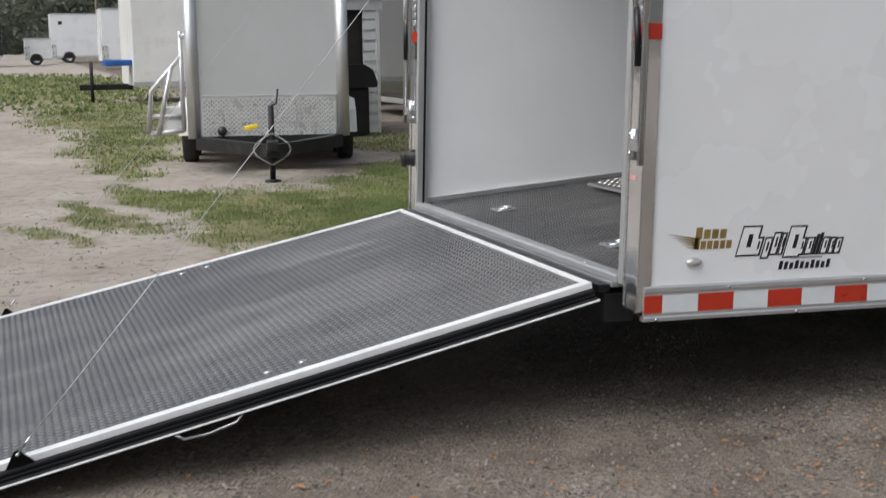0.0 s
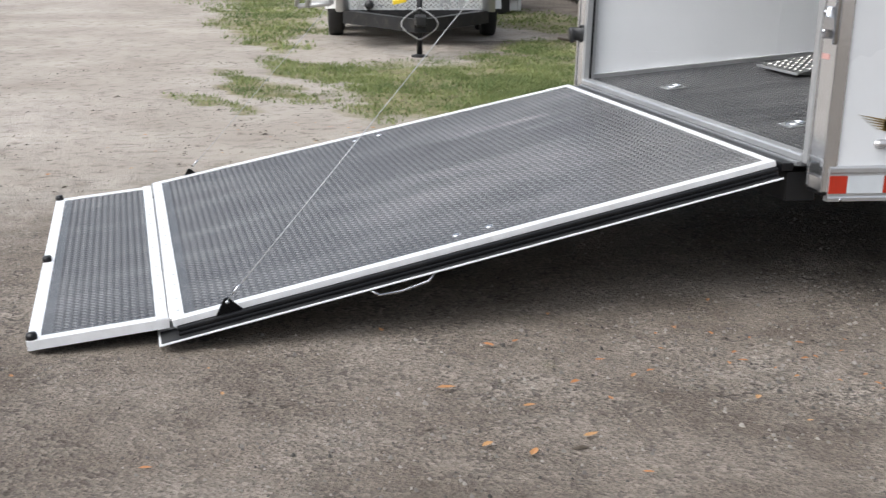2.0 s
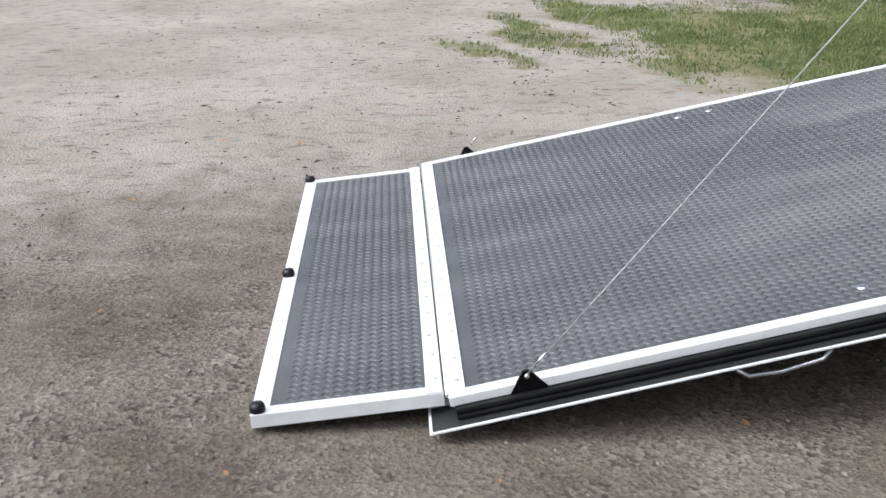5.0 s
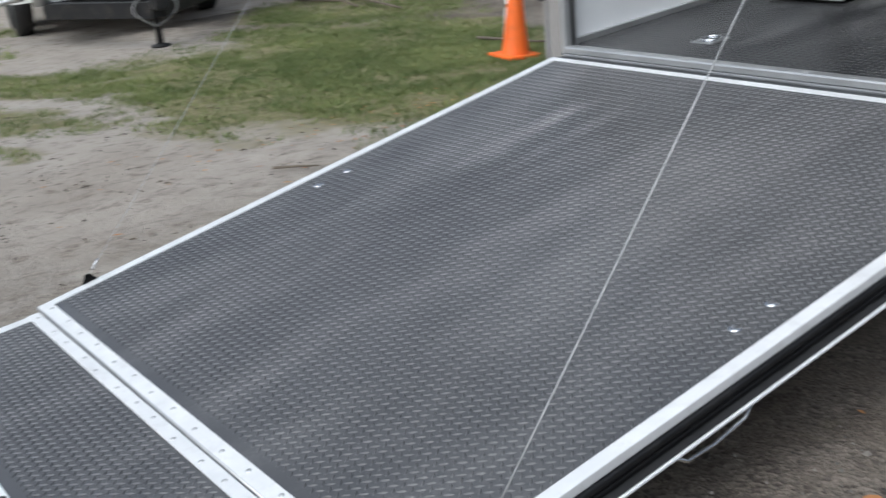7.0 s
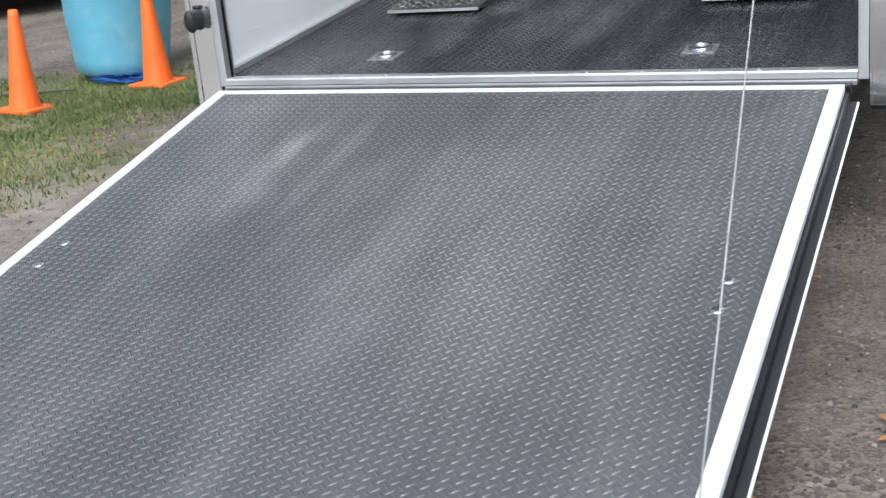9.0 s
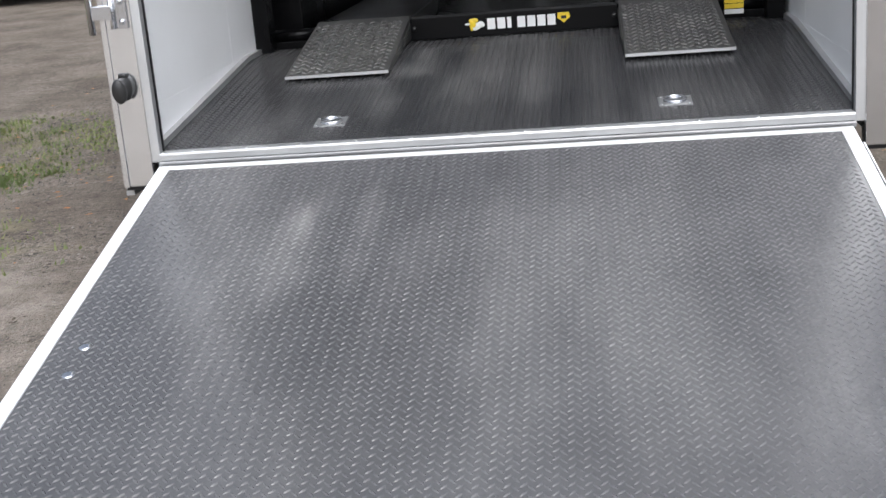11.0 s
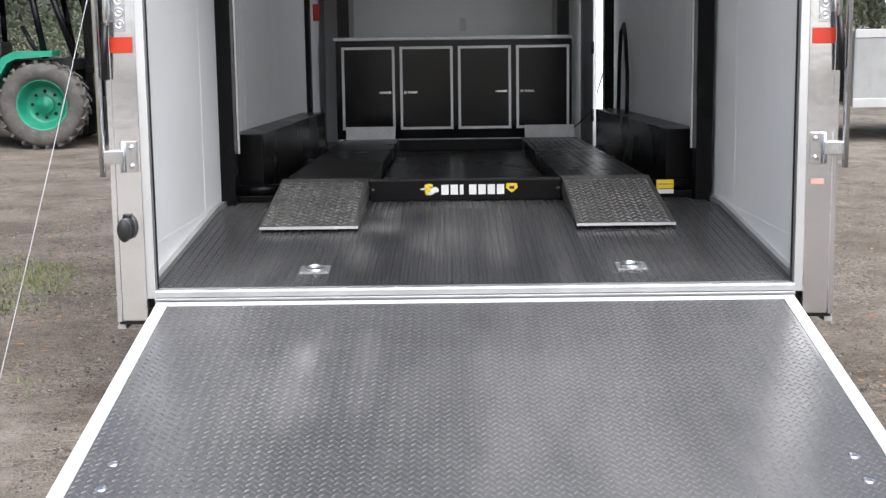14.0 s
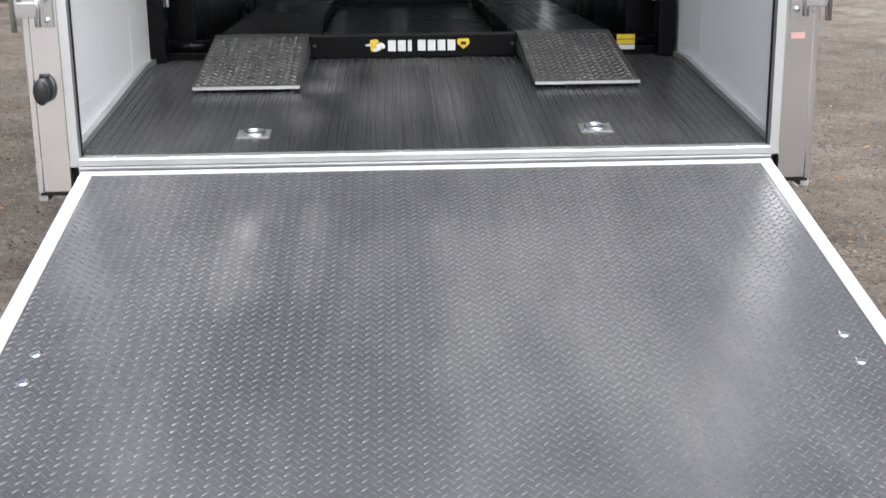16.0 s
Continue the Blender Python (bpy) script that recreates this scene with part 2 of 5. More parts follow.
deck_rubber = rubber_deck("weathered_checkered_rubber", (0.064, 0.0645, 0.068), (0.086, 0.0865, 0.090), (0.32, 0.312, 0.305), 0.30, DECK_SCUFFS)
# bars are glossier, and their colour is lightened to paint in glints
deck_bars = rubber_deck("glint_toned_rubber_bars", (0.074, 0.0745, 0.078), (0.104, 0.1045, 0.108), (0.34, 0.332, 0.325), 0.34, DECK_SCUFFS, (0.10, 0.22))
# same rubber as the ramp, colour darkened for the trailer's shade, slightly less dusty
floor_rubber = rubber_deck("shaded_checkered_rubber", (0.016, 0.016, 0.0175), (0.026, 0.026, 0.0275), (0.30, 0.295, 0.29), 0.28, FLOOR_SCUFFS_SHEEN)
floor_bars = rubber_deck("rubber_floor_bars", (0.026, 0.026, 0.028), (0.042, 0.042, 0.044), (0.34, 0.335, 0.33), 0.30, FLOOR_SCUFFS_SHEEN, (0.12, 0.26))


def ground_material():
    m, n, l, p = nodes_of("yard_ground")
    vec = n.new("ShaderNodeNewGeometry").outputs["Position"]

    def attr(name):
        a = n.new("ShaderNodeAttribute")
        a.attribute_name = name
        return a.outputs["Fac"]

    # compacted asphalt millings: stones of many greys in brown fines
    v = n.new("ShaderNodeTexVoronoi")
    v.inputs["Scale"].default_value = 75
    l.new(vec, v.inputs["Vector"])
    v2 = n.new("ShaderNodeTexVoronoi")
    v2.inputs["Scale"].default_value = 160
    l.new(vec, v2.inputs["Vector"])
    hue = n.new("ShaderNodeSeparateColor")
    l.new(v.outputs["Color"], hue.inputs[0])
    stones = ramp_of(n, l, hue.outputs[0], 0.0, 1.0, (0.055, 0.049, 0.044, 1), (0.37, 0.33, 0.285, 1))
    hue2 = n.new("ShaderNodeSeparateColor")
    l.new(v2.outputs["Color"], hue2.inputs[0])
    grit = ramp_of(n, l, hue2.outputs[0], 0.1, 0.95, (0.095, 0.083, 0.072, 1), (0.345, 0.30, 0.255, 1))
    gravel = mix_of(n, l, ramp_of(n, l, tex_noise(n, l, vec, 9, 5), 0.42, 0.62), stones, grit)
    fines = mix_of(n, l, ramp_of(n, l, tex_noise(n, l, vec, 1.1, 6, 0.6), 0.36, 0.60), gravel, (0.225, 0.193, 0.162))
    fines = mix_of(n, l, 0.48, gravel, fines)
    damp = ramp_of(n, l, tex_noise(n, l, vec, 1.6, 8, 0.68), 0.36, 0.64, (0.55, 0.52, 0.49, 1), (1.03, 1.02, 1.0, 1))
    fines = mix_of(n, l, 1.0, fines, damp, "MULTIPLY")
    # pale sand with scuffs
    sand_a = ramp_of(n, l, tex_noise(n, l, vec, 0.8, 7, 0.6), 0.3, 0.7, (0.30, 0.262, 0.222, 1), (0.44, 0.40, 0.355, 1))
    mp = n.new("ShaderNodeMapping")
    mp.inputs["Scale"].default_value = (1.0, 0.62, 1)
    mp.inputs["Rotation"].default_value = (0, 0, 0.5)
    l.new(vec, mp.inputs["Vector"])
    scuff = ramp_of(n, l, tex_noise(n, l, mp.outputs[0], 7, 7, 0.7), 0.56, 0.70)
    sand_b = mix_of(n, l, scuff, sand_a, (0.19, 0.165, 0.14))
    sand_b = mix_of(n, l, 0.7, sand_a, sand_b)
    litter = ramp_of(n, l, tex_noise(n, l, mp.outputs[0], 13, 8, 0.72), 0.53, 0.70)
    sand_b = mix_of(n, l, litter, sand_b, (0.14, 0.118, 0.098))
    # soil under the grass
    soil = ramp_of(n, l, tex_noise(n, l, vec, 14, 6, 0.65), 0.3, 0.7, (0.13, 0.125, 0.06, 1), (0.28, 0.25, 0.14, 1))

    def soft(name, lo, hi, wob):
        s = n.new("ShaderNodeMath")
        s.operation = "ADD"
        l.new(attr(name), s.inputs[0])
        w = n.new("ShaderNodeMapRange")
        w.inputs["To Min"].default_value, w.inputs["To Max"].default_value = -wob, wob
        l.new(tex_noise(n, l, vec, 3.5, 7, 0.65), w.inputs["Value"])
        l.new(w.outputs[0], s.inputs[1])
        return ramp_of(n, l, s.outputs[0], lo, hi)

    col = mix_of(n, l, soft("sand", 0.25, 0.75, 0.55), fines, sand_b)
    col = mix_of(n, l, soft("grass", 0.22, 0.85, 0.75), col, soil)
    l.new(col, p.inputs["Base Color"])
    p.inputs["Roughness"].default_value = 0.92
    p.inputs["Specular IOR Level"].default_value = 0.25
    h = n.new("ShaderNodeMath")
    h.operation = "ADD"
    flat_stone = n.new("ShaderNodeMath")
    flat_stone.operation = "MULTIPLY"
    flat_stone.inputs[1].default_value = 0.45
    l.new(v.outputs["Distance"], flat_stone.inputs[0])
    l.new(flat_stone.outputs[0], h.inputs[0])
    l.new(tex_noise(n, l, vec, 22, 8, 0.75), h.inputs[1])
    bump_of(n, l, p, h.outputs[0], 0.95, 0.015)
    return m


yard = ground_material()


def leaf_material(name, a, b, rough=0.6, through=0.35):
    m, n, l, p = nodes_of(name)
    g = n.new("ShaderNodeNewGeometry")
    col = mix_of(n, l, g.outputs["Random Per Island"], a, b)
    col = mix_of(n, l, ramp_of(n, l, tex_noise(n, l, g.outputs["Position"], 0.9, 4), 0.3, 0.7), col, tuple(c * 0.6 for c in a))
    l.new(col, p.inputs["Base Color"])
    p.inputs["Roughness"].default_value = rough
    t = n.new("ShaderNodeBsdfTranslucent")
    l.new(col, t.inputs["Color"])
    mx = n.new("ShaderNodeMixShader")
    mx.inputs[0].default_value = through
    l.new(p.outputs[0], mx.inputs[1])
    l.new(t.outputs[0], mx.inputs[2])
    l.new(mx.outputs[0], n["Material Output"].inputs["Surface"])
    return m


oak_leaf = leaf_material("oak_leaves", (0.045, 0.085, 0.025), (0.11, 0.15, 0.06))
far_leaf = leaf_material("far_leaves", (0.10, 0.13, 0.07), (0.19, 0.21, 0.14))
# distance haze is put into the leaf colour: paler and greyer
haze_tinted_leaf = leaf_material("haze_tinted_far_leaves", (0.15, 0.18, 0.13), (0.23, 0.25, 0.19))
grass_leaf = leaf_material("grass_blades", (0.155, 0.225, 0.065), (0.39, 0.39, 0.17))
dry_leaf = leaf_material("dry_leaves", (0.50, 0.20, 0.06), (0.58, 0.36, 0.16), through=0.1)
moss = leaf_material("hanging_moss", (0.15, 0.16, 0.12), (0.22, 0.22, 0.17))


# ---- mesh tools ----
def box(bm, x0, x1, y0, y1, z0, z1, bevel=0.0, m=None):
    made = bmesh.ops.create_cube(bm, size=1.0)["verts"]
    t = Matrix.Translation(((x0 + x1) / 2, (y0 + y1) / 2, (z0 + z1) / 2)) @ Matrix.Diagonal((abs(x1 - x0), abs(y1 - y0), abs(z1 - z0), 1))
    bmesh.ops.transform(bm, matrix=(m @ t if m else t), verts=made)
    if bevel:
        edges = list({e for v in made for e in v.link_edges})
        bmesh.ops.bevel(bm, geom=edges, offset=bevel, segments=2, profile=0.6, affect="EDGES")


def prism(bm, pts, axis, a, b):
    """Extrude a closed outline (two coordinates, in the order of the other axes) along one axis."""
    def at(p, c):
        return {"x": (c, p[0], p[1]), "y": (p[0], c, p[1]), "z": (p[0], p[1], c)}[axis]
    lo, hi = [bm.verts.new(at(p, a)) for p in pts], [bm.verts.new(at(p, b)) for p in pts]
    k = len(pts)
    bm.faces.new(lo), bm.faces.new(hi[::-1])
    for i in range(k):
        bm.faces.new((lo[i], hi[i], hi[(i + 1) % k], lo[(i + 1) % k]))
    bmesh.ops.recalc_face_normals(bm, faces=bm.faces)


def tube(bm, pts, r, seg=10, r2=None):
    pts = [Vector(p) for p in pts]
    rings, up = [], None
    for i, p in enumerate(pts):
        d = (pts[min(i + 1, len(pts) - 1)] - pts[max(i - 1, 0)]).normalized()
        if up is None:
            up = d.orthogonal().normalized()
        up = (up - d * up.dot(d)).normalized()
        side = d.cross(up)
        rad = r if r2 is None else r + (r2 - r) * i / (len(pts) - 1)
        rings.append([bm.verts.new(p + (up * math.cos(a) + side * math.sin(a)) * rad) for a in (2 * math.pi * k / seg for k in range(seg))])
    for a, b in zip(rings, rings[1:]):
        for k in range(seg):
            f = bm.faces.new((a[k], a[(k + 1) % seg], b[(k + 1) % seg], b[k]))
            f.smooth = True
    bm.faces.new(rings[0][::-1]), bm.faces.new(rings[-1])


def lathe(bm, outline, m, seg=24):
    """Turn an outline of (radius, height) round the z axis of m; a radius of 0 closes it."""
    rings = []
    for r, h in outline:
        if r < 1e-6:
            rings.append([bm.verts.new(m @ Vector((0, 0, h)))])
        else:
            rings.append([bm.verts.new(m @ Vector((r * math.cos(2 * math.pi * k / seg), r * math.sin(2 * math.pi * k / seg), h))) for k in range(seg)])
    for a, b in zip(rings, rings[1:]):
        for k in range(seg):
            pa, pb = a[k % len(a)], b[k % len(b)]
            qa, qb = a[(k + 1) % len(a)], b[(k + 1) % len(b)]
            vs = []
            for v in (pa, qa, qb, pb):
                if v not in vs:
                    vs.append(v)
            if len(vs) > 2:
                bm.faces.new(vs).smooth = True
    bmesh.ops.recalc_face_normals(bm, faces=bm.faces)


def part(name, bm, material, parent=None, label="", kind=""):
    me = bpy.data.meshes.new(name)
    bm.to_mesh(me)
    bm.free()
    me.materials.append(material)
    ob = new(name, me)
    ob.parent = parent
    return tagged(ob, label, "", "", kind)


def raw(name, verts, faces, material, parent=None, label="", kind="", smooth=False):
    me = bpy.data.meshes.new(name)
    me.from_pydata(verts, [], faces)
    me.materials.append(material)
    if smooth:
        me.shade_smooth()
    ob = new(name, me)
    ob.parent = parent
    return tagged(ob, label, "", "", kind)


def boxed(name, dims, material, parent=None, label="", bevel=0.0, m=None):
    bm = bmesh.new()
    box(bm, *dims, bevel=bevel, m=m)
    return part(name, bm, material, parent, label)


def tubed(name, pts, r, material, parent=None, label="", seg=10, r2=None):
    bm = bmesh.new()
    tube(bm, pts, r, seg, r2)
    return part(name, bm, material, parent, label)


def turned(name, outline, m, material, parent=None, label="", seg=24):
    bm = bmesh.new()
    lathe(bm, outline, m, seg)
    return part(name, bm, material, parent, label)


def thing(name, label, category, m=None, group="", kind=""):
    ob = new(name)
    ob.empty_display_size = 0.2
    if m is not None:
        ob.matrix_world = m
    return tagged(ob, label, category, group, kind)


def treads(name, x0, x1, y0, y1, place, material, parent, pitch=0.0165, size=0.0250, wide=0.0074, high=0.0026, label="raised checker treads"):
    """Raised slanted lens-shaped bars of a checkered plate in a herringbone, laid by place(x, y, h)."""
    step = pitch * 1.72
    nx, ny = int((x1 - x0) / pitch), int((y1 - y0) / step)
    shape = ((-.5, 0, 0), (-.25, -.45, 0), (.25, -.45, 0), (.5, 0, 0), (.25, .45, 0), (-.25, .45, 0), (-.30, 0, .8), (0, -.18, 1), (.30, 0, .8), (0, .18, 1))
    sides = ((0, 1, 6), (1, 7, 6), (1, 2, 7), (2, 8, 7), (2, 3, 8), (3, 4, 8), (4, 9, 8), (4, 5, 9), (5, 6, 9), (5, 0, 6), (6, 7, 8, 9))
    verts, faces = [], []
    for i in range(nx):
        for j in range(ny):
            sign = 1 if i % 2 else -1
            ca, sa = 0.7071 * sign, 0.7071
            cx, cy = x0 + (i + 0.5) * pitch, y0 + (j + 0.3 + 0.4 * (i % 2)) * step
            k = len(verts)
            for a, b, h in shape:
                u, w = a * size, b * wide
                verts.append(place(cx + u * ca - w * sa, cy + u * sa + w * ca, h * high))
            faces += [tuple(k + v for v in f) for f in sides]
    return raw(name, verts, faces, material, parent, label, "stuff")


# ---- ground ----
def rise(x, y):
    return 0.0065 * max(0.0, -x - 3.0)


GRASS = [  # centre x, y, half lengths along and across, turn in degrees, strength
    (-4.6, 0.40, 2.1, 0.95, 8, 1.0), (-4.2, 1.75, 1.25, 0.95, 20, 1.0), (-5.6, 1.6, 1.8, 0.9, 5, 0.95), (-6.6, -0.6, 1.2, 0.35, 10, 0.8), (-5.4, -1.25, 1.0, 0.22, 12, 0.75),
    (-4.7, -1.75, 0.7, 0.16, 15, 0.7), (-3.3, 3.0, 0.7, 0.9, 0, 0.35), (-4.4, -0.9, 0.35, 0.08, 60, 0.6), (-12.5, -0.4, 3.2, 0.7, -4, 0.8), (-9.6, -0.55, 1.2, 0.35, -10, 0.7),
    (-19.0, 0.3, 5.0, 1.6, 0, 0.8), (-36.0, -1.0, 12.0, 3.5, 0, 0.9), (-7.6, 2.6, 1.3, 0.6, 10, 0.75), (-11.5, 3.3, 2.0, 0.7, 0, 0.7), (-2.75, 2.4, 0.3, 0.2, 0, 0.4), (-3.2, 3.7, 0.4, 0.3, 0, 0.4), (-12.5, 2.6, 1.5, 0.5, 0, 0.5)]


def grassy(x, y):
    best = 0.0
    px, py = x, y
    x = px + 0.55 * noise.noise((px * 0.8, py * 0.8, 21)) + 0.28 * noise.noise((px * 2.6, py * 2.6, 5))
    y = py + 0.50 * noise.noise((px * 0.8, py * 0.8, 40)) + 0.25 * noise.noise((px * 2.6, py * 2.6, 15))
    for cx, cy, a, b, turn, k in GRASS:
        c, s = math.cos(radians(turn)), math.sin(radians(turn))
        u, w = ((x - cx) * c + (y - cy) * s) / a, (-(x - cx) * s + (y - cy) * c) / b
        d = math.hypot(u, w)
        if d < 1.6:
            best = max(best, k * min(1.0, max(0.0, (1.35 - d) / 0.6)))
    return best


def sandy(x, y):
    a = min(1.0, max(0.0, (0.25 - x - 0.35 * (y + 2)) / 3.3))
    b = min(1.0, max(0.0, (1.9 - y) / 1.4)) if x > -9 else min(1.0, max(0.0, (3.2 - y) / 1.0))
    side = 0.45 * min(1.0, max(0.0, (x - 2.6) / 2.5)) * min(1.0, max(0.0, (y - 3) / 4))
    return max(a * b, side)


def build_ground():
    def steps(lo, hi, near, far, grow):
        out = list(np.arange(lo, hi + 1e-6, near))
        d, p, q = near, out[0], out[-1]
        while q < far or p > -far:
            d *= grow
            p, q = p - d, q + d
            out = [p] + out + [q]
        return out
    xs, ys = steps(-9.0, 3.6, 0.07, 420, 1.16), steps(-4.6, 5.4, 0.07, 420, 1.16)
    verts, grass, sand = [], [], []
    for y in ys:
        for x in xs:
            g, s = grassy(x, y), sandy(x, y)
            near = 1.0 if -12 < x < 8 and -8 < y < 14 else 0.3
            z = rise(x, y) if x > -120 else 0.76
            z += near * (0.012 * noise.noise((x * 0.9, y * 0.9, 0)) + (0.006 + 0.008 * s) * noise.noise((x * 4.0, y * 4.0, 3)) + 0.013 * s * noise.noise((x * 6.5, y * 3.2, 12)) + 0.006 * noise.noise((x * 10, y * 10, 7)))
            z -= 0.012
            if abs(x) < 1.4 and -2.95 < y < 0.2:
                z = min(z, -0.012)
            verts.append((x, y, z)), grass.append(g), sand.append(s)
    w = len(xs)
    faces = [(j * w + i, j * w + i + 1, (j + 1) * w + i + 1, (j + 1) * w + i) for j in range(len(ys) - 1) for i in range(w - 1)]
    ob = raw("ground", verts, faces, yard, None, "grey-brown compacted gravel yard with pale sand and grass patches", "structure", True)
    ob["category"] = "ground"
    for name, values in (("grass", grass), ("sand", sand)):
        ob.data.attributes.new(name, "FLOAT", "POINT").data.foreach_set("value", values)
    return ob


build_ground()

TILT = Matrix.Rotation(-0.031, 4, "X")


# ---- the open cargo trailer ----
def floor_z(y):
    return 0.560 + 0.142 * min(1.0, max(0.0, (y - 0.05) / 1.35))


def reflective_strip(parent, side, y, length, z0, z1, material):
    x = side * 1.3125
    boxed("reflective_tape", (x - 0.001, x + 0.001, y, y + length, z0, z1), material, parent)


def build_trailer():
    tr = thing("cargo_trailer", "white enclosed car trailer with aluminium trim, its rear ramp open", "trailer", TILT)
    for side in (1, -1):
        def X(a, b):
            return (min(side * a, side * b), max(side * a, side * b))
        if side > 0:
            for dims in ((*X(1.215, 1.3), 0.0985, 5.5, 0.545, 2.95), (*X(1.215, 1.3), 6.85, 7.2, 0.545, 2.95), (*X(1.215, 1.3), 5.5, 6.85, 2.5, 2.95), (*X(1.215, 1.3), 5.5, 6.85, 0.545, 0.64)):
                boxed("side_wall", dims, white_panel, tr, "smooth white outer side wall")
        else:
            boxed("side_wall", (*X(1.215, 1.3), 0.0985, 7.2, 0.545, 2.95), white_panel, tr, "smooth white outer side wall")
        # inner lining sheets with a fine seam between them
        cuts = [0.06, 1.215, 2.43, 3.645, 4.86, 5.5] + ([] if side > 0 else [6.9])
        for a, b in zip(cuts, cuts[1:]):
            bm = bmesh.new()
            prism(bm, [(a + 0.002, floor_z(a) - 0.01), (b - 0.002, floor_z(b) - 0.01), (b - 0.002, 2.9), (a + 0.002, 2.9)], "x", *X(1.203, 1.2145))
            part("lining_sheet", bm, lining, tr, "white inner wall sheet")
        for a in (1.215, 2.43):
            boxed("seam_strip", (*X(1.2021, 1.2035), a - 0.005, a + 0.005, floor_z(a), 2.9), lining, tr)
        bm = bmesh.new()
        prism(bm, [(0.06, floor_z(0.06)), (1.40, floor_z(1.40)), (5.9, floor_z(5.9)), (5.9, floor_z(5.9) + 0.022), (1.40, floor_z(1.40) + 0.022), (0.06, floor_z(0.06) + 0.022)], "x", *X(1.178, 1.203))
        part("floor_edge_trim", bm, mill, tr, "aluminium angle along the floor edge")
        bm = bmesh.new()
        prism(bm, [(0.06, 0.705), (1.40, 0.712), (1.40, 0.720), (0.06, 0.712)], "x", *X(1.2021, 1.2045))
        part("kick_seam", bm, lining, tr)
        # rear corner post, its jamb and its foot
        boxed("corner_post", (*X(1.195, 1.308), 0.045, 0.098, 0.452, 2.95), polished, tr, "polished aluminium corner post", 0.004)
        boxed("post_rib", (*X(1.197, 1.205), 0.0415, 0.0448, 0.46, 2.9), polished, tr, "", 0.001)
        boxed("post_rib", (*X(1.288, 1.3075), 0.0395, 0.0448, 0.45, 2.9), polished, tr, "", 0.002)
        boxed("post_foot", (*X(1.20, 1.303), 0.05, 0.094, 0.439, 0.451), black_rubber, tr)
        boxed("door_jamb", (*X(1.163, 1.1945), 0.038, 0.10, 0.535, 2.8), mill, tr, "dull aluminium door jamb", 0.003)
        boxed("jamb_seal", (*X(1.159, 1.1628), 0.07, 0.082, 0.56, 2.8), black_rubber, tr)
        boxed("reflective_tape", (*X(1.206, 1.287), 0.0415, 0.0445, 1.424, 1.480), tape_red, tr, "red reflective tape")
        boxed("reflective_tape", (*X(1.3085, 1.3105), 0.045, 0.097, 1.424, 1.480), tape_red, tr)
        # tail lamp: a column of round lenses
        lamp = boxed("tail_light", (*X(1.228, 1.268), 0.0405, 0.0445, 1.50, 2.14), chrome, tr, "column of clear tail lamp lenses", 0.0015)
        for k in range(15):
            turned("lens", [(0.0175, 0), (0.017, 0.003), (0.0135, 0.0035), (0.0125, 0.0015), (0.007, 0.0015), (0.005, 0.004), (0.0, 0.0045)], Matrix.Translation((side * 1.248, 0.0405, 1.525 + 0.0415 * k)) @ Matrix.Rotation(radians(90), 4, "X"), lens_clear, lamp, "", 14)
        # lock bar with its bracket and grip
        bar = tubed("lock_bar", [(side * 1.328, 0.02, 0.985), (side * 1.328, 0.02, 2.72)], 0.0115, chrome, tr, "zinc-plated locking bar", 12)
        for z in (1.055, 2.45):
            plate = boxed("hinge_plate", (*X(1.208, 1.262), 0.034, 0.044, z - 0.056, z + 0.056), chrome, bar, "bolted hinge plate", 0.002)
            boxed("hinge_arm", (*X(1.252, 1.336), 0.013, 0.031, z - 0.024, z + 0.024), chrome, bar, "", 0.003)
            tubed("hinge_pin", [(side * 1.256, 0.027, z - 0.055), (side * 1.256, 0.027, z + 0.055)], 0.009, chrome, bar)
            for dz in (-0.034, 0.034):
                turned("bolt", [(0.011, 0), (0.0105, 0.004), (0.006, 0.008), (0, 0.009)], Matrix.Translation((side * 1.225, 0.034, z + dz)) @ Matrix.Rotation(radians(90), 4, "X"), chrome, bar, "", 12)
        boxed("bar_clamp", (*X(1.268, 1.332), 0.003, 0.035, 1.71, 1.755), chrome, bar, "", 0.004)
        bm = bmesh.new()
        tube(bm, [(side * 1.290, 0.013, 1.735), (side * 1.283, 0.0, 1.69), (side * 1.283, -0.003, 1.58), (side * 1.288, 0.005, 1.52)], 0.012, 8)
        part("latch_handle", bm, chrome, bar, "flat steel latch handle")
        tubed("grip", [(side * 1.288, 0.005, 1.53), (side * 1.298, 0.009, 1.43), (side * 1.302, 0.011, 1.33)], 0.0125, black_rubber, bar, "black rubber grip")
        # bottom rail with reflective tape
        bm = bmesh.new()
        prism(bm, [(1.285 * side, 0.418), (1.314 * side, 0.418), (1.316 * side, 0.43), (1.3115 * side, 0.436), (1.3115 * side, 0.520), (1.316 * side, 0.526), (1.316 * side, 0.540), (1.305 * side, 0.548), (1.285 * side, 0.548)], "y", 0.068, 7.2)
        part("bottom_rail", bm, mill, tr, "extruded aluminium bottom rail")
        y, k = 0.07, 0
        while y < 6.9:
            length = 0.072 if k == 0 else 0.148
            reflective_strip(tr, side, y, length, 0.447, 0.512, tape_red if k % 2 == 0 else tape_white)
            y, k = y + length + 0.0015, k + 1
        for k in range(6):
            turned("rail_screw", [(0.006, 0), (0.005, 0.003), (0, 0.004)], Matrix.Translation((side * 1.3155, 0.12 + 0.3 * k, 0.533 if k % 2 else 0.424)) @ Matrix.Rotation(side * radians(90), 4, "Y"), chrome, tr, "", 10)
        boxed("chassis_rail", (*X(0.82, 0.9), 0.15, 7.1, 0.36, 0.50), chassis_black, tr, "black steel chassis rail")
